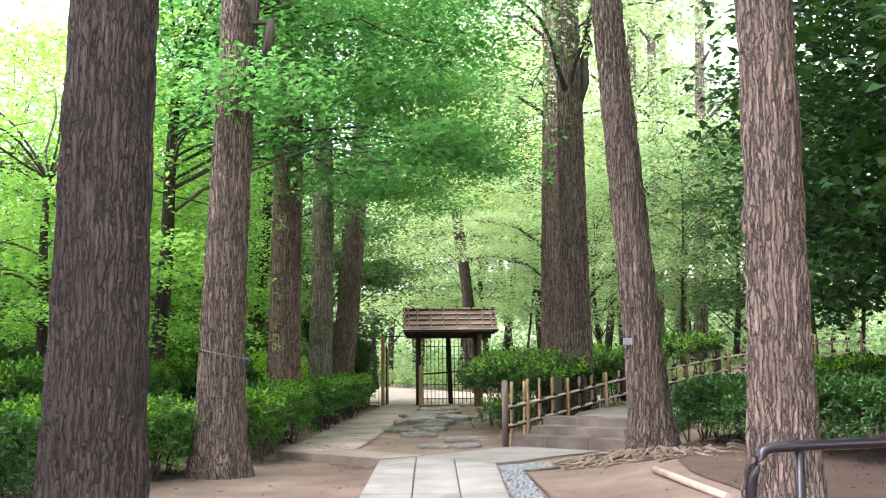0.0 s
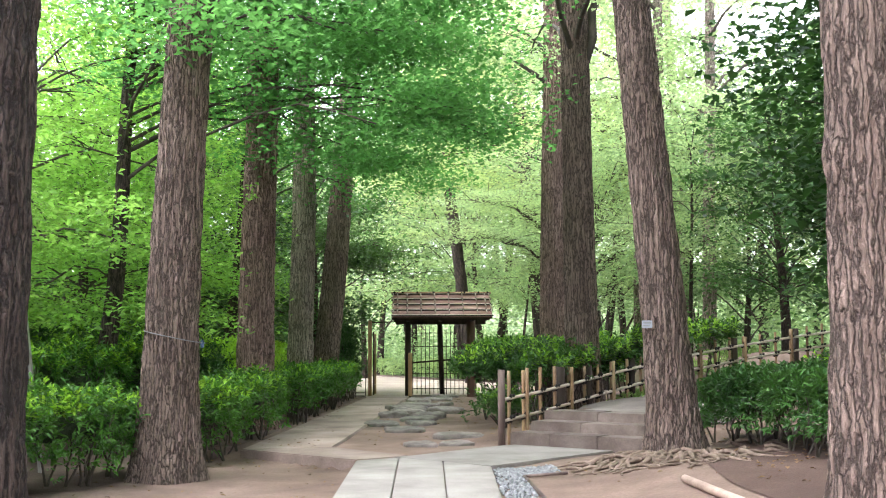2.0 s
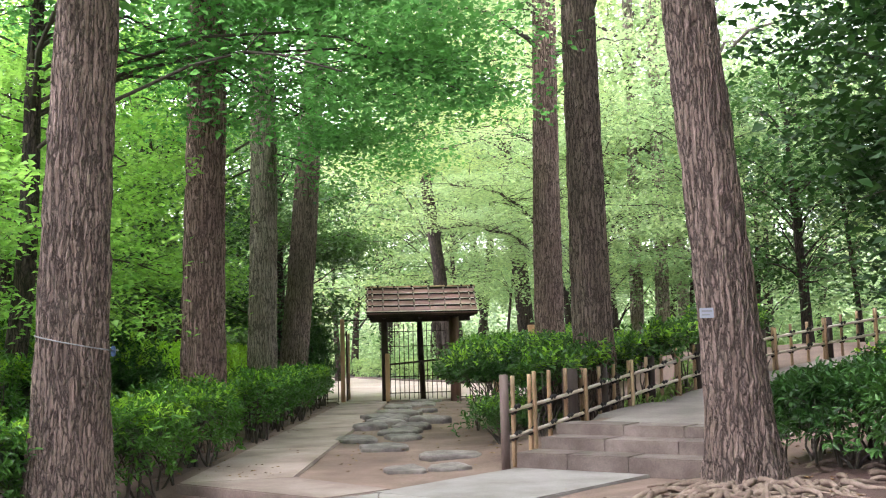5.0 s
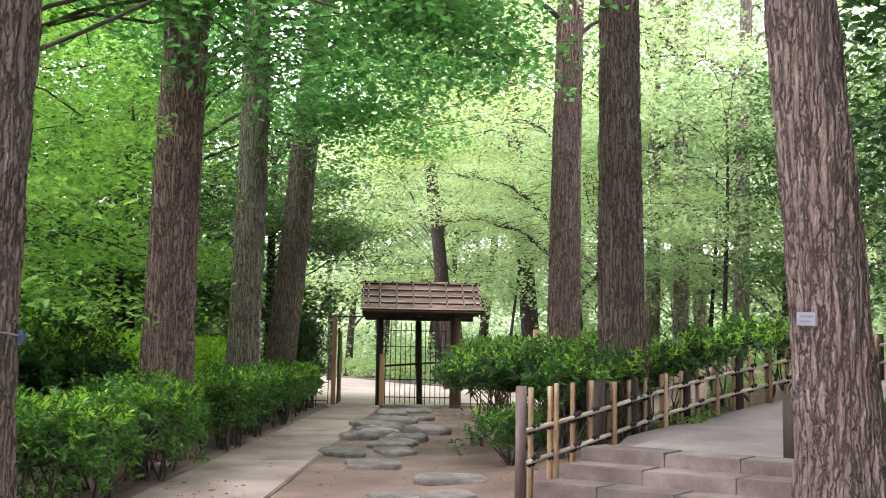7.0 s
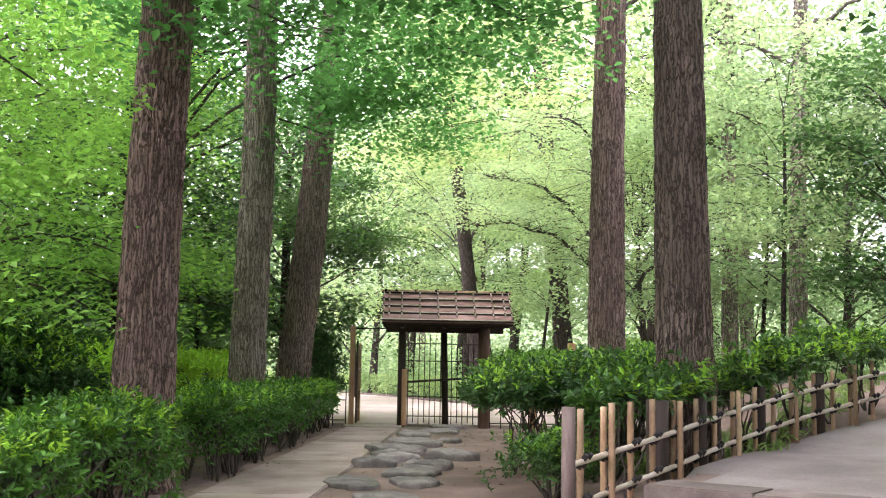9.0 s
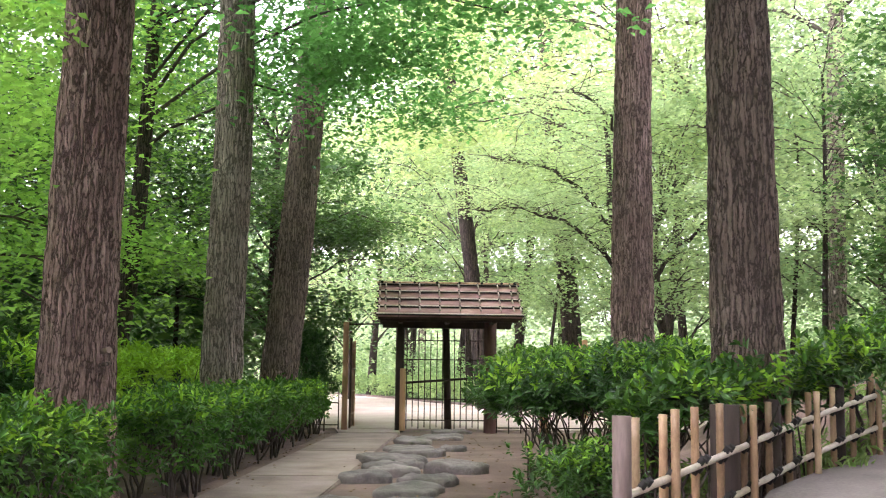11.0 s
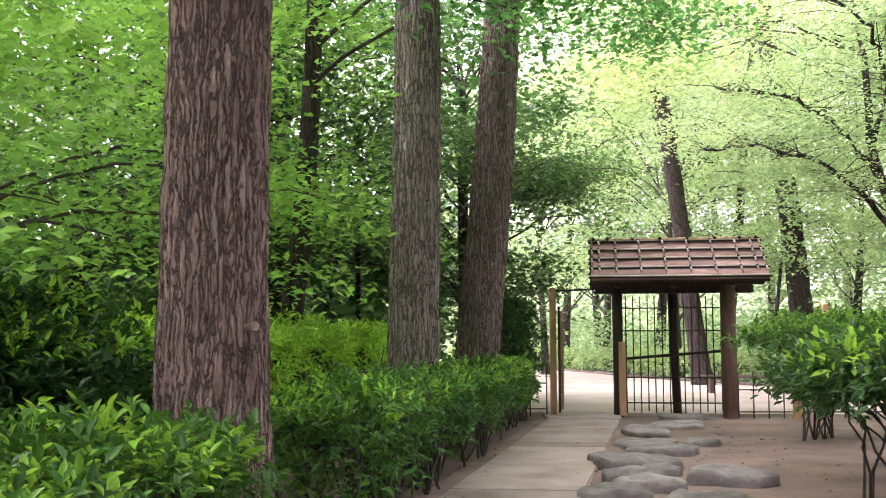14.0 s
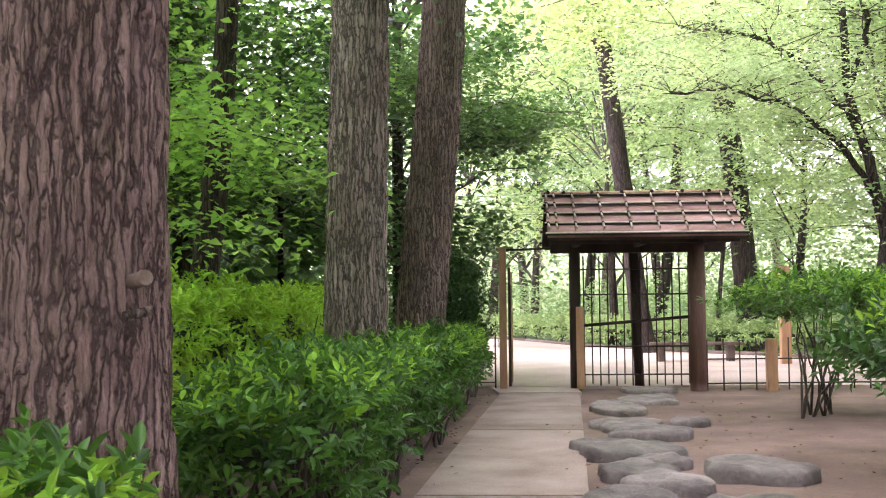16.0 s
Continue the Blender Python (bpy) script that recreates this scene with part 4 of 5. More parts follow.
def hedge(label, line, width, low, high, seed, material, size=0.06, density=620, stems=3.2, wild=0.06, group="", bare=0.82, fresh=None):
    """A clipped hedge along a line of (x, y): leafy top and flanks round a shade-dark core, on thin stems."""
    rng = np.random.default_rng(seed)
    high -= 0.19  # the shoots stand this far above the clipped wood
    mid, length = along(line, np.array([0.5]))
    ob = thing("hedge", label, "hedge", (mid[0, 0], mid[0, 1], ground_at(*mid[0])), group)
    o = np.array(ob.location)

    def frame_at(q):
        p, _ = along(line, q)
        e = 0.02
        d = along(line, np.clip(q + e, 0, 1))[0] - along(line, np.clip(q - e, 0, 1))[0]
        d /= np.linalg.norm(d, axis=1)[:, None]
        return p, np.stack([d[:, 1], -d[:, 0]], -1)
    around = 2 * (high - low) + width
    n = int(density * length * around)
    q = rng.uniform(0, 1, n)
    p, side = frame_at(q)
    u = rng.uniform(0, around, n)
    h = high - low
    off = np.where(u < h, -width / 2, np.where(u < h + width, u - h - width / 2, width / 2))
    z = np.where(u < h, low + u, np.where(u < h + width, high, low + around - u))
    bulge = wild * (np.sin(q * length * 3.1 + seed) + np.sin(q * length * 7.3 + 5 * z + off * 4) + 0.6 * np.sin(q * length * 13 + z * 9))
    depth = np.abs(rng.normal(size=n)) * 0.07
    is_top = (u >= h) & (u < h + width)
    endq = np.minimum(q, 1 - q) * length
    roundoff = np.minimum(1, np.sqrt(np.clip(endq / 0.25, 0.05, 1)))
    off = (off * (1 - 0.10 * smooth01(high - 0.25, high, z) * ~is_top) + np.sign(off) * (bulge - depth) * ~is_top) * roundoff
    z = z + np.where(is_top, bulge * 0.7 - depth + rng.exponential(0.02, n), 0) + rng.normal(size=n) * 0.02
    xy = p + side * off[:, None] + rng.normal(size=(n, 2)) * 0.02
    pts = np.concatenate([xy, (z + height(xy[:, 0], xy[:, 1]))[:, None]], -1) - o
    m = int(density * width * h * 2.2)
    qe = rng.uniform(0, 0.3 / length, m)
    qe = np.where(rng.uniform(size=m) < 0.5, qe, 1 - qe)
    pe, se = frame_at(qe)
    ze = rng.uniform(low + 0.05, high - 0.03, m)
    xe = pe + se * (rng.uniform(-0.48, 0.48, m) * width * np.clip(0.55 + np.minimum(qe, 1 - qe) * length * 1.5, 0, 1))[:, None]
    leaf_part("end_foliage", np.concatenate([xe, (ze + height(xe[:, 0], xe[:, 1]))[:, None]], -1) - o, size, rng, material, ob, flat=0.3, slim=0.2, lush=True)
    lumps = np.sin(q * length * 8.3 + z * 5 + seed) * np.sin(z * 11 - q * length * 3.7) + 0.6 * np.sin(q * length * 19 + off * 13) * np.sin(z * 17 + seed)
    keep = (rng.uniform(size=n) > bare * smooth01(low + 0.55 * h, low, z)) & ((lumps > -0.45) | is_top)
    lean = np.concatenate([side * np.sign(off)[:, None] * (~is_top)[:, None] * 0.8, np.where(is_top, 1.0, 0.35)[:, None]], -1)
    lean = lean + rng.normal(size=(n, 3)) * 0.35
    pick = keep & (np.arange(n) % 3 == 0)
    shoot_part("foliage", pts[pick], lean[pick], 6, size * 1.05, size * 1.3, rng, material, ob)
    # lighter leaves along the top only: light from above painted by leaf colour
    crest = keep & (np.arange(n) % 3 == 1) & (is_top | (z > high - 0.13)) & (lumps > -0.2)
    shoot_part("new_growth", pts[crest], lean[crest] + np.array([0, 0, 0.8]), 5, size * 0.95, size * 1.2, rng, fresh or LEAF_FRESH_LIT, ob, "lighter green fresh crest leaves, top light put into their colour")
    inner = (np.arange(n) % 4 == 2) & (z > low + rng.uniform(0.1, 0.5, n) * h)
    sink = pts[inner] - lean[inner] * 0.1
    leaf_part("inner_leaves", sink, size, rng, material, ob, flat=0.3, slim=0.2, lush=True)
    # closed dark shell inside the leaves, painted in place of inner shade
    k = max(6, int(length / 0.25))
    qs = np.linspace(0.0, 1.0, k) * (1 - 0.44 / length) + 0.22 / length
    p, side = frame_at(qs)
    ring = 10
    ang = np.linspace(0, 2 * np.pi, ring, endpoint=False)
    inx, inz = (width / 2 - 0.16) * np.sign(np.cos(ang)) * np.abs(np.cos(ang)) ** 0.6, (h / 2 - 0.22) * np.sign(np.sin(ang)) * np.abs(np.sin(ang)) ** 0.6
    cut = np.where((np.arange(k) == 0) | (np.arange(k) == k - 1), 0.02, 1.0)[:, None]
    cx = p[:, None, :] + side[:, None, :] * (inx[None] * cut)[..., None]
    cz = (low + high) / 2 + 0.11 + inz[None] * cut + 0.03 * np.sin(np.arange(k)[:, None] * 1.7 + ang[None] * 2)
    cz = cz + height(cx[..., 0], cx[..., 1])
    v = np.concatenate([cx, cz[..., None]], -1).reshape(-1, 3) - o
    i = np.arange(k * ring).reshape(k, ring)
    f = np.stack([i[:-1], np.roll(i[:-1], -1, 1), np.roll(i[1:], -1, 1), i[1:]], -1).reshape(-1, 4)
    array_part("inside", v, f, CORE_SHADE, ob)
    paths = []
    for _ in range(int(length * stems)):
        q0 = rng.uniform(0.02, 0.98, 1)
        p, side = frame_at(q0)
        b = p[0] + side[0] * rng.uniform(-0.38, 0.38) * width
        g = float(height(b[0], b[1]))
        for _ in range(rng.integers(1, 4)):
            e = b + rng.normal(size=2) * 0.2
            paths.append(limb_path((b[0] - o[0], b[1] - o[1], g - 0.03 - o[2]), (e[0] - o[0], e[1] - o[1], g + high - 0.1 - o[2]), 0.016, 0.005, rng, 0.0, 7))
    v, f = tubes(paths, 5)
    tagged(array_part("woody_base", v, f, LIMB, ob), kind="stuff")
    return ob


def shrub(label, x, y, radii, low, high, seed, material, size=0.08, count=5200, stems=9, clump=70, z=None):
    """A loose shrub: sprays of leaves in a rounded crown on several thin stems."""
    rng = np.random.default_rng(seed)
    g = ground_at(x, y) if z is None else z
    high -= 0.1
    ob = thing("shrub", label, "shrub", (x, y, g))
    k = count // clump
    d = rng.normal(size=(k, 3))
    d /= np.linalg.norm(d, axis=1)[:, None]
    d[:, 2] = np.abs(d[:, 2]) * 1.1 - 0.45
    rad = rng.uniform(0.55, 1.0, (k, 1)) ** 0.5
    mid = (low + high) / 2
    c = d * rad * np.array([radii[0], radii[1], (high - low) * 0.62]) + np.array([0, 0, mid])
    c[:, 2] = np.clip(c[:, 2], low, high)
    pts = clumps(c, clump, (0.17, 0.17, 0.07), rng)
    grow = pts - np.array([0, 0, low - 0.4])
    grow = grow / (np.linalg.norm(grow, axis=1)[:, None] + 1e-9) + np.array([0, 0, 0.5]) + rng.normal(size=pts.shape) * 0.35
    pick = np.arange(len(pts)) % 4 == 0
    shoot_part("foliage", pts[pick], grow[pick], 6, size, size * 1.3, rng, material, ob)
    # upper part gets the lighter leaves, with top light in their colour
    crest = (np.arange(len(pts)) % 5 == 1) & (pts[:, 2] > low + 0.62 * (high - low))
    shoot_part("new_growth", pts[crest], grow[crest], 5, size * 0.95, size * 1.2, rng, material if material is LEAF_DARK else LEAF_FRESH_LIT, ob, "lighter green fresh crest leaves, top light put into their colour")
    paths = []
    for _ in range(stems):
        b = rng.normal(size=2) * np.array(radii) * 0.22
        for _ in range(3):
            e = c[rng.integers(0, k)]
            paths.append(limb_path((b[0], b[1], -0.04), (e[0] * 0.85, e[1] * 0.85, e[2] - 0.05), 0.017, 0.005, rng, 0.06, 7))
    v, f = tubes(paths, 5)
    tagged(array_part("woody_base", v, f, LIMB, ob), kind="stuff")
    return ob


hedge("clipped green hedge along the concrete path", [(-1.98, 18.7), (-1.85, 22), (-1.62, 26), (-1.45, 29.4)], 0.78, 0.24, 1.05, 61, LEAF_HEDGE, 0.07, 560, 9, bare=0.92)
hedge("leafy green hedge in front of the reddish trunk", [(-2.62, 13.2), (-2.32, 15.2), (-2.13, 17.35)], 0.82, 0.18, 1.02, 62, LEAF_HEDGE, 0.07, 620, 7, 0.08, bare=0.8)
hedge("leafy green hedge beside the brown trunk", [(-4.3, 9.3), (-3.6, 11.2), (-3.05, 12.9)], 0.95, 0.16, 1.04, 63, LEAF_HEDGE, 0.07, 620, 6, 0.08, bare=0.75)
hedge("dark leafy hedge near the stout trunk", [(-4.3, 5.2), (-4.0, 7.0), (-4.1, 8.8)], 0.95, 0.2, 1.05, 64, LEAF_SHRUB, 0.07, 650, 3, 0.08, fresh=LEAF_HEDGE)
hedge("taller hedge in the second row behind the path", [(-5.6, 11.5), (-4.5, 15.0), (-3.9, 19.0)], 0.9, 0.35, 1.5, 65, LEAF_HEDGE, 0.075, 520, 3, 0.1)
hedge("bright green hedge in the second row by the trees", [(-3.7, 20.0), (-3.5, 24.0), (-3.3, 28.0)], 0.9, 0.35, 1.5, 66, LEAF_FRESH_LIT, 0.075, 480, 3, 0.1)
hedge("glossy dark green hedge over bare soil", [(3.98, 13.0), (4.25, 10.8), (4.75, 8.6), (5.4, 6.6)], 0.95, 0.22, 0.88, 67, LEAF_SHRUB, 0.07, 900, 5, 0.03, bare=0.35, fresh=LEAF_SHRUB)
hedge("green hedge overhanging the bamboo fence", [(1.86, 16.45), (2.36, 16.84), (3.14, 17.66), (4.13, 18.72), (5.28, 19.74), (6.55, 20.7)], 0.75, 0.62, 1.1, 68, LEAF_SHRUB, 0.085, 500, 3, 0.09)
hedge("low clipped hedge bordering the open ground", [(-6.5, 61), (-1.8, 58.2), (0.9, 51.6), (2.6, 46.4), (5.0, 41.8), (9.0, 36.8)], 0.9, 0.1, 0.85, 69, LEAF_LIGHT, 0.13, 150, 1.0, 0.08, fresh=LEAF_LIGHT)
shrub("azalea-like shrub with many bare stems", 1.95, 20.2, (0.75, 1.0), 0.8, 1.32, 71, LEAF_SHRUB, 0.085, 6000, 8)
shrub("rounded leafy green shrub behind the fence", 2.75, 19.6, (1.0, 1.1), 0.75, 1.45, 72, LEAF_SHRUB, 0.085, 9000, 9)
shrub("spreading leafy shrub under the trunk", 3.2, 22.2, (1.3, 1.4), 0.5, 1.5, 73, LEAF_SHRUB, 0.085, 9000, 9)
shrub("light green shrub on slender stems by the gate", 2.72, 26.2, (1.0, 0.9), 1.0, 1.6, 74, LEAF_HEDGE, 0.08, 4200, 5)
shrub("light green spreading shrub by the gate fence", 4.6, 26.6, (1.3, 1.1), 0.95, 1.75, 75, LEAF_HEDGE, 0.08, 5600, 6)
shrub("small leafy tuft at the foot of the stems", 1.75, 17.5, (0.35, 0.4), 0.1, 0.7, 76, LEAF_SHRUB, 0.07, 1500, 5, 50)
shrub("dark rounded bush behind the hedge", -4.6, 17.6, (1.1, 1.2), 0.4, 1.9, 77, LEAF_SHRUB, 0.085, 9000, 8)
shrub("evergreen bush beside the gate post", -1.75, 30.6, (0.6, 0.7), 0.2, 2.3, 78, LEAF_DARK, 0.08, 7000, 8)
shrub("dark leafy bush behind the hedge", -3.7, 18.4, (0.75, 0.75), 0.4, 1.75, 82, LEAF_SHRUB, 0.08, 6500, 6)
shrub("dark bush in the undergrowth", -6.2, 26.0, (1.6, 1.6), 0.3, 2.2, 79, LEAF_DARK, 0.09, 9000, 8)
shrub("dark bush in the undergrowth", -7.0, 19.5, (1.6, 1.6), 0.3, 2.0, 80, LEAF_DARK, 0.09, 9000, 8)
shrub("leafy bush beyond the side path", 8.2, 17.0, (1.3, 1.0), 0.1, 0.7, 81, LEAF_SHRUB, 0.09, 8000, 8)

# grass and ground plants in the garden, and a green floor to the wood
rng = np.random.default_rng(90)
gp = np.concatenate([rng.uniform((2.9, 17.6), (11, 30), (16000, 2)), rng.uniform((-16, 31), (-2.2, 62), (6000, 2)), rng.uniform((5, 38), (30, 70), (9000, 2)), rng.uniform((-13, 8), (-5, 31), (9000, 2))])
side = (gp[:, 0] - 1.5) * 0.832 - (gp[:, 1] - 14.62) * 0.555
gp = gp[((side < 0.4) & ((gp[:, 1] < 22.5) | (gp[:, 0] > 7))) | (gp[:, 1] > 31)]
leaf_part("grass", np.concatenate([gp, (height(gp[:, 0], gp[:, 1]) + rng.uniform(0.0, 0.12, len(gp)))[:, None]], -1), 0.15, rng, LEAF_GRASS, flat=0.1, slim=0.06)
tagged(bpy.data.objects["grass"], "low green grass and ground plants under the trees", "grass", kind="stuff")
lp = np.concatenate([rng.uniform((-4, 1), (4.5, 13), (420, 2)), rng.uniform((-0.5, 14.8), (2.2, 29), (300, 2)), rng.uniform((-2.6, 13), (-1.0, 29), (420, 2)), rng.uniform((3.2, 7), (6, 14), (320, 2))])
lp = lp[~((lp[:, 0] > -0.6) & (lp[:, 0] < 1.1) & (lp[:, 1] < 13.5))]
leaf_part("fallen_leaves", np.concatenate([lp, (height(lp[:, 0], lp[:, 1]) + 0.03)[:, None]], -1), 0.05, rng, LITTER, flat=0.9)
tagged(bpy.data.objects["fallen_leaves"], "scattered dry brown fallen leaves", "leaves", kind="stuff")

rng = np.random.default_rng(93)
m = 800
ang = rng.uniform(radians(-5), radians(190), m)
dist = rng.uniform(38, 66, m)
c = np.stack([dist * np.cos(ang) * 0.9, 22 + dist * np.sin(ang), rng.uniform(0, 1, m) ** 1.2 * 3.6], -1)
c = np.concatenate([c[~((np.abs(c[:, 0] - 1) < 7) & (c[:, 1] < 62))], rng.uniform((-26, 66, 0), (26, 74, 4.5), (220, 3)), rng.uniform((-32, 78, 0), (34, 86, 6), (240, 3))])
leaf_part("undergrowth", clumps(c, 62, (1.5, 1.5, 0.6), rng), 0.31, rng, LEAF_HAZE, flat=0.4)
tagged(bpy.data.objects["undergrowth"], "light green bushes at the far edge of the wood", "bushes", kind="stuff")

rng = np.random.default_rng(95)
c = np.concatenate([rng.uniform((-17, 6, 0), (-9, 48, 6.5), (520, 3)), rng.uniform((-9.5, 30, 0), (-4.2, 46, 4.5), (150, 3)), rng.uniform((15, 5, 0), (22, 24, 8), (300, 3))])
leaf_part("shady_thicket", clumps(c, 80, (0.9, 0.9, 0.5), rng), 0.3, rng, LEAF_DARK, flat=0.4)
tagged(bpy.data.objects["shady_thicket"], "dark evergreen thicket in the shade of the wood", "bushes", kind="stuff")
rng = np.random.default_rng(94)
c = np.concatenate([rng.uniform((-9, 52, 0), (14, 66, 2.2), (260, 3)), rng.uniform((3.5, 46, 0), (16, 54, 1.6), (120, 3)), rng.uniform((9, 35.5, 0), (22, 46, 1.4), (110, 3))])
c = np.concatenate([c[c[:, 1] > 60 - 2.3 * (c[:, 0] + 3)], rng.uniform((9.5, 25, 0), (24, 44, 2.8), (260, 3)), rng.uniform((5.5, 43, 0), (17, 52, 3.6), (170, 3)), rng.uniform((14, 36, 1.0), (26, 50, 4.2), (130, 3))])
leaf_part("bank_plants", clumps(c, 80, (0.95, 0.95, 0.45), rng), 0.17, rng, LEAF_LIGHT, flat=0.5)
tagged(bpy.data.objects["bank_plants"], "light green bushes on the bank beyond the open ground", "bushes", kind="stuff")

# the far wood that closes the view on every side: rolling masses of crowns, with loose leaves before them
def far_mass(name, label, material, radius, tall, seed, a0, a1, centre=(0, 15)):
    rng = np.random.default_rng(seed)
    na, nz = int((a1 - a0) * radius / 0.9), 26
    a, u = np.meshgrid(np.linspace(a0, a1, na), np.linspace(0, 1, nz), indexing="ij")
    crown = np.zeros(na)
    for k in range(1, 9):
        crown += np.sin(a[:, 0] * radius * 0.09 * k + rng.uniform(0, 6)) / k ** 0.8
    top = tall * (1 + 0.22 * crown[:, None])
    bulge = sum(np.sin(a * radius * f + rng.uniform(0, 6)) * np.sin(u * tall * g + rng.uniform(0, 6)) for f, g in ((0.35, 0.5), (0.8, 1.1), (1.7, 2.0), (2.9, 3.4)))
    r = radius + 2.6 * u ** 2 * 2 - 0.9 * bulge + rng.normal(size=a.shape) * 0.25
    v = np.stack([centre[0] + r * np.cos(a), centre[1] + r * np.sin(a), u * top + 0.25 * bulge - 0.6], -1).reshape(-1, 3)
    i = np.arange(na * nz).reshape(na, nz)
    f = np.stack([i[:-1, :-1], i[1:, :-1], i[1:, 1:], i[:-1, 1:]], -1).reshape(-1, 4)
    return tagged(array_part(name, v, f, material, smooth=False), label, "woodland", kind="structure")


far_mass("backdrop_far_trees", "far pale green mass of tree crowns", FAR_HAZE_GREEN, 92, 10.5, 501, 0.0, 2 * np.pi)
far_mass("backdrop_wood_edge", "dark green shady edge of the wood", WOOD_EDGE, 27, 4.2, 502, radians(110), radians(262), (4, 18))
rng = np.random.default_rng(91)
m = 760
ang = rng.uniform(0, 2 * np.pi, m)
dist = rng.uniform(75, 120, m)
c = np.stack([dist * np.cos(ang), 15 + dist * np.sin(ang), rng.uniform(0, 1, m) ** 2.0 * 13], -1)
leaf_part("backdrop_far_wood", clumps(c, 75, (2.6, 2.6, 1.3), rng), 0.62, rng, LEAF_HAZE, flat=0.4)
tagged(bpy.data.objects["backdrop_far_wood"], "far bright green woodland", "woodland", kind="stuff")


# ---- gate ----
def bar(name, x0, x1, y0, y1, z0, z1, material, parent, bevel=0.006, label=""):
    return part(name, box(bmesh.new(), x0, x1, y0, y1, z0, z1, bevel), material, parent, label)


GY = 30.1
gate = thing("roofed_gate", "small roofed garden gate with dark posts and bamboo lattice", "gate", (0, GY, 0))


def gl(x, y, z):
    return (x, y - GY, z)


rod("post", gl(0.28, GY, -0.2), gl(0.28, GY, 2.2), 0.085, WOOD_DARK, gate, "dark round gate post", 14)
rod("post", gl(2.08, GY - 0.05, -0.2), gl(2.08, GY - 0.05, 2.2), 0.125, WOOD_RED, gate, "weathered reddish brown gate post", 16)
bar("post_board", 0.285, 0.40, -0.125, -0.075, 0.0, 1.22, WOOD_TAN, gate, 0.01, "pale new board fixed to the post")
rod("post", gl(1.27, GY + 0.35, -0.1), gl(1.20, GY + 0.3, 2.15), 0.075, WOOD_DARK, gate, "dark middle post", 12)
bar("lintel", -0.08, 2.5, -0.07, 0.07, 2.02, 2.16, WOOD_DARK, gate, 0.012)
for y in (-0.75, 0.75):
    bar("eave_beam", -0.12, 2.56, y - 0.05, y + 0.05, 2.12, 2.22, WOOD_DARK, gate, 0.01)
for x in (0.28, 1.2, 2.08):
    bar("cross_beam", x - 0.045, x + 0.045, -0.85, 0.85, 2.10, 2.2, WOOD_DARK, gate, 0.01)
# roof: two slopes of bark sheets held down by bamboo poles
RIDGE, EAVE, RUN = 2.88, 2.22, 0.95
X0, X1 = -0.16, 2.62
for sign in (-1, 1):
    tilt = math.atan2(RIDGE - EAVE, RUN)
    slope = math.hypot(RIDGE - EAVE, RUN)
    m = Matrix.Translation((0, 0, RIDGE)) @ Matrix.Rotation(-tilt * sign if sign > 0 else tilt, 4, "X")
    board = part("roof_board", box(bmesh.new(), X0, X1, min(0, sign * slope), max(0, sign * slope), -0.075, -0.03, 0, m), WOOD_DARK, gate, "dark underside boards")
    cols, rows = 7, 4
    for r in range(rows):
        for c in range(cols):
            a, b = X0 + (X1 - X0) * c / cols, X0 + (X1 - X0) * (c + 1) / cols
            y0, y1 = sign * slope * r / rows, sign * slope * (r + 1.04) / rows
            part("bark_sheet", box(bmesh.new(), a + 0.004, b - 0.004, min(y0, y1), max(y0, y1), -0.028 + 0.005 * (r % 2), 0.0 + 0.006 * r, 0.004, m), CEDAR, board)
    for r in range(rows + 1):
        y = sign * (slope * r / rows * 0.985 + 0.01)
        for k in (0, 1):
            dy = sign * (0.022 if k else -0.018)
            p, q = m @ Vector((X0 - 0.03, y + dy, 0.035)), m @ Vector((X1 + 0.03, y + dy, 0.035))
            rod("roof_pole", p, q, 0.016, ROPE_DARK if k else BAMBOO_PALE, board, "dark lower pole" if k else "split bamboo roof pole", 6)
    for c in [0.0, 0.6] + list(range(2, 14, 2)) + [13.3, 14.0]:
        x = X0 + 0.02 + (X1 - X0 - 0.04) * c / 14
        for r in range(rows):
            w = m @ Vector((x, sign * slope * (r + 0.05) / rows, 0.048))
            e = m @ Vector((x + 0.012, sign * slope * (r + 0.42) / rows, 0.03))
            rod("tie", w, e, 0.017, ROPE_PALE, board, "pale clip on the roof", 5)
            w2 = m @ Vector((x, sign * slope * (r - 0.06) / rows, 0.045))
            rod("tie", w2, w, 0.024, ROPE_DARK, board, "black rope tie", 5)
rod("ridge_pole", (X0 - 0.04, 0, RIDGE + 0.045), (X1 + 0.04, 0, RIDGE + 0.045), 0.03, BAMBOO, gate, "", 8, 0.3)
for x in (-0.1, 0.13, 0.55, 1.0, 1.45, 1.9, 2.3, 2.56):
    rod("ridge_knot", (x, -0.05, RIDGE + 0.06), (x, 0.05, RIDGE + 0.06), 0.028, ROPE_DARK, gate, "", 6)

panel = thing("lattice_panel", "dark bamboo lattice panel closing the gate bay", "lattice panel", (0, GY + 0.12, 0))
xs = np.linspace(0.42, 1.98, 14)
for i, x in enumerate(xs):
    rod("upright", (float(x), 0, 0.06 if i % 2 else 0.03), (float(x) + 0.006 * math.sin(3 * i), 0, 1.98), 0.011, WOOD_DARK, panel, "", 6)
for z, r in ((0.20, 0.013), (0.62, 0.013), (1.40, 0.012), (1.78, 0.012)):
    rod("crossbar", (0.34, -0.016, z), (2.02, -0.016, z), r, WOOD_DARK, panel, "", 6)
rod("crossbar", (0.34, -0.03, 0.93), (2.02, -0.03, 1.06), 0.024, WOOD_DARK, panel, "thick sloping bamboo crossbar", 8)

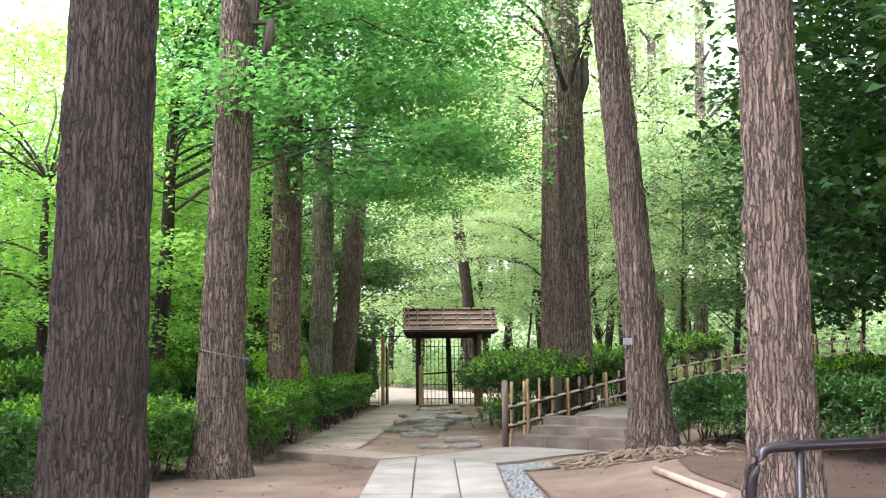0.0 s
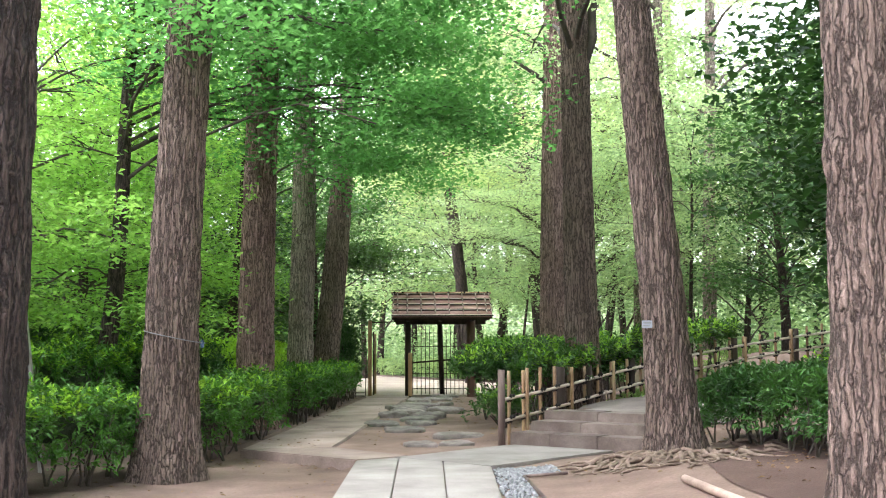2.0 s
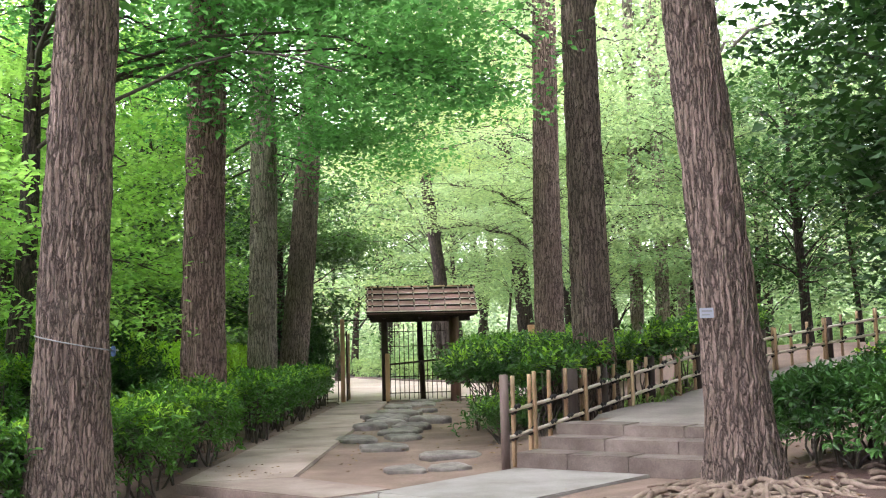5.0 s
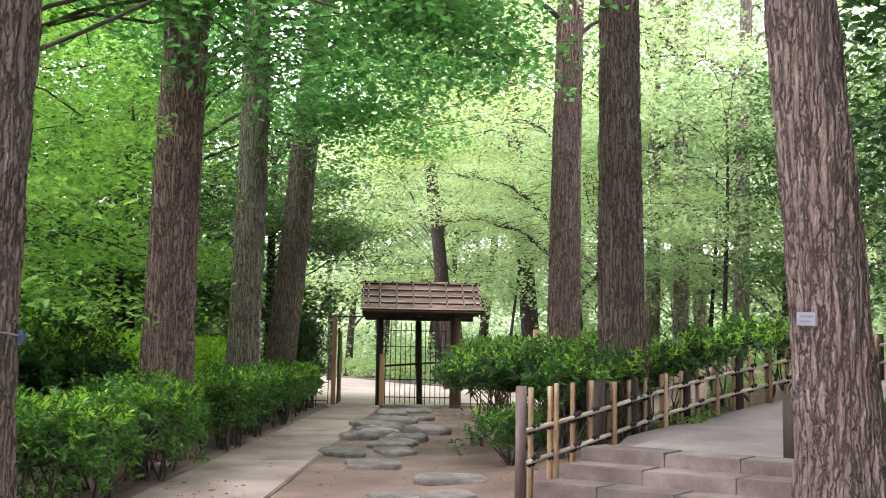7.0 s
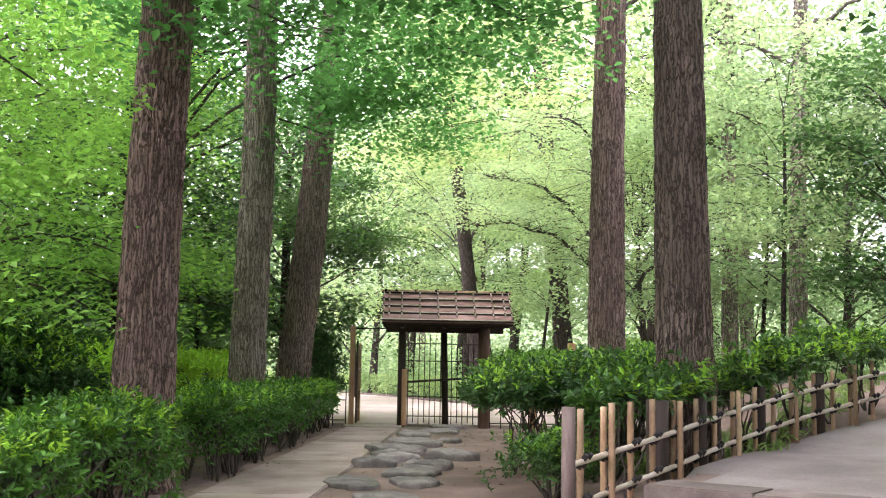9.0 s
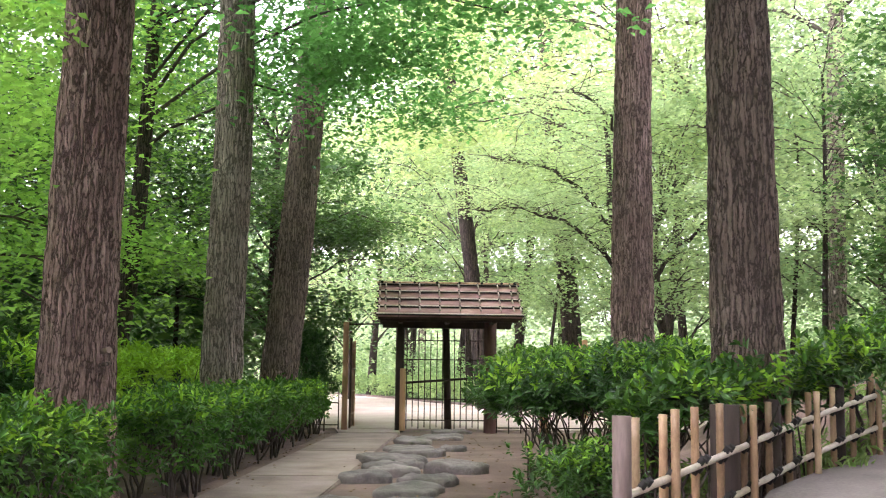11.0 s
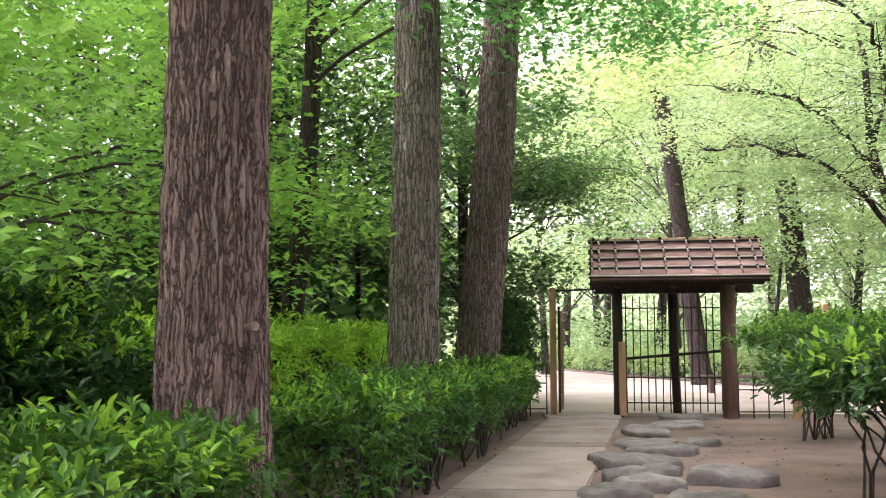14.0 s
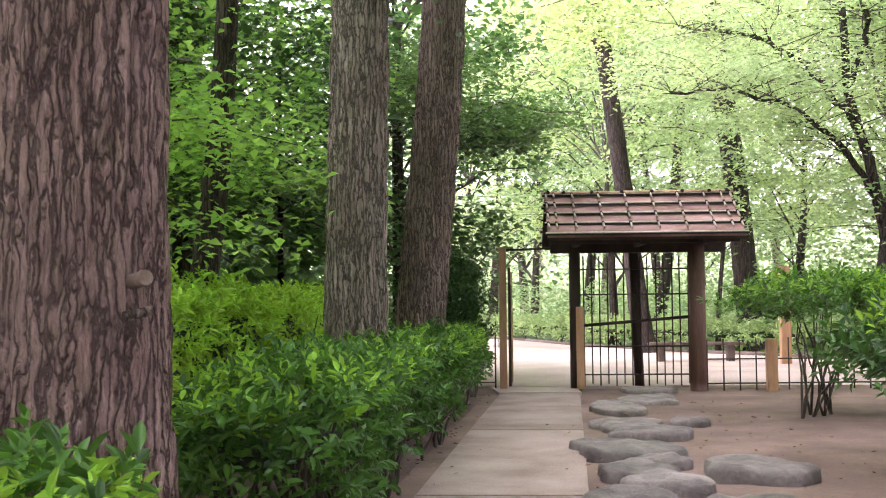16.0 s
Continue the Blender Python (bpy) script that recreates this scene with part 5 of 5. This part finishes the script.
entry = thing("entry_frame", "tall tan wooden post with a thin crossbar over the opening", "gate frame", (-0.80, GY, 0))
bar("post", -0.055, 0.055, -0.06, 0.06, -0.15, 2.13, WOOD_TAN, entry, 0.012, "tan wooden post")
rod("crossbar", (0.03, 0.0, 2.08), (1.05, 0.02, 2.11), 0.016, WOOD_DARK, entry, "thin dark crossbar", 8)
leaf_gate = thing("gate_leaf", "narrow wooden gate leaf standing open", "gate leaf", (-0.70, GY + 0.05, 0))
bar("stile", -0.02, 0.02, 0.0, 0.06, 0.03, 1.82, WOOD_DARK, leaf_gate)
bar("stile", 0.025, 0.06, 0.82, 0.88, 0.03, 1.78, WOOD_TAN, leaf_gate)
for z in (0.3, 0.75, 1.2, 1.6):
    rod("rail", (0.0, 0.03, z), (0.04, 0.85, z), 0.014, BAMBOO, leaf_gate)
for k in range(5):
    rod("slat", (0.005 + 0.006 * k, 0.12 + 0.14 * k, 0.05), (0.005 + 0.006 * k, 0.12 + 0.14 * k, 1.75), 0.012, BAMBOO, leaf_gate)


def low_fence(label, a, b, tall, gap, group):
    a, b = Vector((*a, ground_at(*a))), Vector((*b, ground_at(*b)))
    ob = thing("low_fence", label, "fence", tuple(a), group)
    n = max(2, int((b - a).length / gap))
    for i in range(n + 1):
        p = (b - a) * (i / n)
        rod("upright", (p.x, p.y, p.z - 0.05), (p.x, p.y, p.z + tall * (1 + 0.04 * math.sin(9 * i))), 0.011, WOOD_DARK, ob, "", 6)
    d = b - a
    for h in (0.62, 0.14):
        rod("rail", (0, -0.015, tall * h), (d.x, d.y - 0.015, d.z + tall * h), 0.012, WOOD_DARK, ob, "", 6)
    return ob


low_fence("low thin dark bamboo fence beside the gate", (2.22, 30.1), (4.9, 30.3), 0.75, 0.24, "low fences")
low_fence("low thin dark bamboo fence beside the gate", (-2.6, 30.25), (-0.92, 30.15), 0.9, 0.26, "low fences")
stub = thing("wooden_post", "tan squared wooden post in the low fence", "post", (3.15, 30.05, 0))
bar("shaft", -0.075, 0.075, -0.075, 0.075, -0.15, 0.72, WOOD_TAN, stub, 0.012)
tallpost = thing("wooden_post", "tall tan wooden post beyond the fence", "post", (5.0, 36.0, 0))
bar("shaft", -0.10, 0.10, -0.10, 0.10, -0.15, 2.0, WOOD_TAN, tallpost, 0.015)
seat = thing("bench", "low brown wooden bench on the open ground", "bench", (3.4, 37.2, 0.0))
bar("seat_plank", -1.0, 1.0, -0.22, -0.02, 0.36, 0.42, WOOD_POST, seat, 0.01)
bar("seat_plank", -1.0, 1.0, 0.02, 0.22, 0.36, 0.42, WOOD_POST, seat, 0.01)
for x in (-0.75, 0.75):
    bar("leg", x - 0.06, x + 0.06, -0.18, 0.18, -0.02, 0.36, WOOD_POST, seat, 0.01)
# rope-and-post edging round the open ground
edge = [(-3, 57.6), (0.15, 50.9), (1.75, 45.9), (4.25, 40.9), (8.3, 35.9)]
kerb = thing("kerb_edging", "dark log edging of the open ground", "edging", kind="structure")
for a, b in zip(edge, edge[1:]):
    rod("log", (a[0], a[1], 0.03), (b[0], b[1], 0.03), 0.06, WOOD_POST, kerb, "", 8)


# ---- bamboo fence climbing beside the steps ----
fence = thing("bamboo_fence", "bamboo fence of paired uprights and two pale tied rails", "fence", (1.43, 14.70, 0))
fo = Vector((1.43, 14.70, 0))
rod("end_post", (0, 0, -0.2), (0, 0, 1.0), 0.05, WOOD_POST, fence, "weathered round end post", 14)
fl = np.array(FENCE)
seg = np.r_[0, np.cumsum(np.linalg.norm(np.diff(fl, axis=0), axis=1))]


def fence_at(s, what):
    """The fence's line: its ground, lower rail, upper rail or top at s metres along."""
    x, y = np.interp(s, seg, fl[:, 0]), np.interp(s, seg, fl[:, 1])
    z = {"foot": [0.0, 0.10, 0.36, 0.46, 0.72, 1.15], "low": [0.30, 0.36, 0.50, 0.70, 1.02, 1.45], "high": [0.59, 0.65, 0.79, 0.98, 1.29, 1.72], "top": [0.99, 1.0, 1.03, 1.16, 1.47, 1.92]}[what]
    return Vector((float(x), float(y), float(np.interp(s, [0, 1, 2.6, 4.3, 7, 11], z)))) - fo


rng = np.random.default_rng(8)
s, i = 0.24, 0
while s < seg[-1] - 0.1:
    p, nxt = fence_at(s, "foot"), fence_at(s + 0.05, "foot")
    d = (nxt - p).normalized()
    nrm = Vector((-d.y, d.x, 0))
    for k in ((0, 1) if i % 3 == 1 else (1,)):
        q = p + d * (0.075 * k) + nrm * (0.05 if k else -0.048)
        top = fence_at(s, "top").z + rng.uniform(-0.03, 0.02)
        rod("upright", (q.x, q.y, q.z - 0.3), (q.x, q.y, top), 0.026, BAMBOO, fence, "", 8, 0.33)
    if i in (3, 5, 8, 11, 15, 19):
        q = p + d * 0.28 + nrm * 0.09
        rod("stake", (q.x, q.y, q.z - 0.3), (q.x, q.y, fence_at(s, "top").z), 0.10 if i < 5 else 0.06, WOOD_DARK, fence, "dark wooden stake", 12)
    for h in ("low", "high"):
        for k in (0, 1):
            w = fence_at(s + 0.075 * k, h)
            rod("tie", (w.x - 0.035 * d.y, w.y + 0.035 * d.x, w.z - 0.05), (w.x + 0.035 * d.y, w.y - 0.035 * d.x, w.z + 0.05), 0.022, ROPE_DARK, fence, "black rope tie", 6)
    s += 0.50 if i % 3 == 1 else 0.44
    i += 1
for h in ("low", "high"):
    for a in np.arange(0.04, seg[-1] - 0.2, 1.05):
        p, q = fence_at(a, h), fence_at(min(a + 1.08, seg[-1]), h)
        rod("rail", p, q, 0.022, BAMBOO_PALE, fence, "pale bamboo rail", 8, 0.27)
stake = thing("dark_post", "short dark round wooden post beside the steps", "post", (3.86, 14.55, 0.35))
rod("shaft", (0, 0, -0.3), (0, 0, 0.62), 0.07, WOOD_DARK, stake, "", 12)


# ---- stepping stones ----
def stepping_stone(x, y, rx, ry, turn, tall, seed):
    rng = np.random.default_rng(seed)
    bm = bmesh.new()
    bmesh.ops.create_icosphere(bm, subdivisions=4, radius=1)
    a, b, c = rng.uniform(0, 6, 3)
    for v in bm.verts:
        x0, y0, z0 = v.co
        ang = math.atan2(y0, x0)
        w = (abs(math.cos(ang)) ** 3.2 + abs(math.sin(ang)) ** 3.2) ** (-1 / 3.2) * 0.93 + 0.10 * math.sin(2 * ang + a) + 0.08 * math.sin(3 * ang + b) + 0.055 * math.sin(5 * ang + c) + 0.03 * math.sin(9 * ang + a)
        z1 = math.copysign(abs(z0) ** 0.32, z0)
        bump = noise.noise(Vector((x0 * 1.6 + a, y0 * 1.6 + b, z0))) * 0.32 + noise.noise(Vector((x0 * 5 + a, y0 * 5 + b, z0 * 3))) * 0.13
        rr = (1 - max(0, z0) ** 6 * 0.1)
        v.co = Vector((x0 * rx * w * rr * (1.12 if abs(z0) < 0.75 else 1.0), y0 * ry * w * rr * 1.1, (z1 + bump) * tall))
    ob = part("stepping_stone", bm, STONE, smooth=True)
    ob.matrix_world = pose(x, y, ground_at(x, y) + tall * 0.12, 0, 0, turn)
    return tagged(ob, "smooth grey natural stepping stone set in the earth", "stepping stone", "stepping stones to the gate")


STONES = ((0.33, 14.85, 0.26, 0.30, 0, 0.06), (0.82, 15.0, 0.26, 0.30, 10, 0.05), (0.92, 16.05, 0.38, 0.36, -8, 0.06), (0.12, 17.5, 0.38, 0.42, 5, 0.07), (-0.26, 18.95, 0.32, 0.55, 0, 0.07),
          (0.42, 19.0, 0.30, 0.34, 20, 0.07), (0.42, 20.1, 0.36, 0.55, -10, 0.08), (-0.08, 21.2, 0.30, 0.26, 5, 0.12), (0.64, 20.9, 0.36, 0.30, -5, 0.11), (0.26, 21.75, 0.30, 0.28, -8, 0.12), (0.12, 22.25, 0.32, 0.30, 6, 0.12),
          (0.98, 22.25, 0.40, 0.42, -15, 0.13), (0.17, 23.4, 0.48, 0.45, 4, 0.13), (0.40, 22.85, 0.24, 0.18, 0, 0.10), (0.55, 24.6, 0.40, 0.38, -5, 0.10), (0.43, 25.3, 0.42, 0.5, 8, 0.09), (1.15, 25.75, 0.24, 0.25, 0, 0.08), (0.52, 27.1, 0.34, 0.7, 5, 0.09), (1.08, 28.3, 0.42, 0.6, -6, 0.08), (1.28, 29.75, 0.45, 0.35, 0, 0.08))
for i, (x, y, rx, ry, turn, tall) in enumerate(STONES):
    stepping_stone(x, y, rx * 0.87, ry * 0.87, turn, tall * 0.9, 200 + i)

# ---- roots, pole, handrail and small things ----
rng = np.random.default_rng(12)
roots = thing("bare_roots", "pale tangled bare roots round the leaning trunk", "roots", (3.0, 11.5, ground_at(3.0, 11.5)))
for i in range(120):
    ang = rng.uniform(math.radians(165), math.radians(300)) if i > 12 else rng.uniform(-0.6, 0.9)
    a0, ln = rng.uniform(0.15, 0.95), rng.uniform(0.3, 0.8)
    pts, x, y = [], 3.0 + a0 * math.cos(ang), 11.5 + a0 * math.sin(ang) * 0.8
    head = ang + rng.uniform(-0.9, 0.9)
    for k in range(10):
        q = k / 9
        pts.append(((x - 3.0, y - 11.5, ground_at(x, y) - ground_at(3.0, 11.5) + 0.014 + 0.045 * math.sin(math.pi * q * 2 + i) * (1 - q)), (0.024 - 0.016 * q) * rng.uniform(0.85, 1.2)))
        head += rng.uniform(-0.7, 0.7)
        x, y = x + ln / 9 * math.cos(head), y + ln / 9 * math.sin(head)
    v, f = tubes([pts], 7)
    array_part("root", v, f, WOOD_ROOT, roots)
POLE_X, POLE_Y = 0.02, -2.4
pole = thing("wooden_pole", "pale round pole lying on the earth by the roots", "pole", (2.50, 9.5, ground_at(2.50, 9.5) + 0.035))
rod("shaft", (0, 0, 0), (POLE_X, POLE_Y, ground_at(2.50 + POLE_X, 9.5 + POLE_Y) - ground_at(2.50, 9.5)), 0.036, WOOD_POLE, pole, "", 12)

rail = thing("handrail", "dark brown tubular metal handrail with a curved end", "handrail", (1.72, 4.1, 0))
path = [((0.12, 0, 0.30), 0.03)] + [((0.12 - 0.12 * math.sin(q), 0.0, 0.56 - 0.26 * math.cos(q) * 1.0), 0.03) for q in np.linspace(0.1, math.pi - 0.1, 12)] + [((0.25, 0.02, 0.825), 0.03), ((1.5, 0.28, 0.84), 0.03), ((3.2, 0.65, 0.86), 0.03)]
v, f = tubes([path], 12)
array_part("tube", v, f, METAL_DARK, rail)
for x, y in ((0.28, 0.03), (1.7, 0.32), (3.0, 0.6)):
    rod("post", (x, y, -0.1), (x, y, 0.81), 0.026, METAL_DARK, rail, "", 12)

plate = thing("name_plate", "small grey name plate tied to the trunk", "sign", (2.66, 11.40, 1.53))
signboard = part("board", box(bmesh.new(), -0.055, 0.055, -0.008, 0.008, -0.04, 0.04, 0.003), PLATE, plate)
part("writing", box(bmesh.new(), -0.042, 0.042, -0.0105, -0.0085, 0.008, 0.022), WIRE, signboard, "grey unreadable line")
part("writing", box(bmesh.new(), -0.042, 0.025, -0.0105, -0.0085, -0.020, -0.010), WIRE, signboard, "grey unreadable line")
wire = thing("wire_tie", "thin wire tied round the trunk with a blue tag", "wire", (-2.45, 12.15, 1.42))
ring = [((0.33 * math.cos(q), 0.33 * math.sin(q), 0.07 * -math.cos(q)), 0.006) for q in np.linspace(0, 2 * math.pi, 40)]
v, f = tubes([ring], 6)
array_part("loop", v, f, WIRE, wire)
part("tag", box(bmesh.new(), 0.30, 0.335, -0.10, -0.06, -0.12, -0.03, 0.008), BLUE, wire, "blue plastic tag")

ladder = thing("step_ladder", "aluminium step ladder standing behind the hedge", "ladder", (-4.4, 12.5, ground_at(-4.4, 12.5)))
for sx in (-1, 1):
    for back in (0, 1):
        part("rail", box(bmesh.new(), -0.02, 0.02, -0.03, 0.03, 0, 1.85, 0.004, Matrix.Translation((sx * 0.30, 0.7 * back - 0.35, 0)) @ Matrix.Rotation(radians(10 if back else -10), 4, "X") @ Matrix.Rotation(radians(-4 * sx), 4, "Y")), ALUMINIUM, ladder)
for k in range(5):
    z = 0.3 + 0.35 * k
    w = 0.29 - 0.018 * k
    part("tread", box(bmesh.new(), -w, w, -0.35 + 0.176 * z - 0.04, -0.35 + 0.176 * z + 0.04, z, z + 0.03, 0.004), ALUMINIUM, ladder)
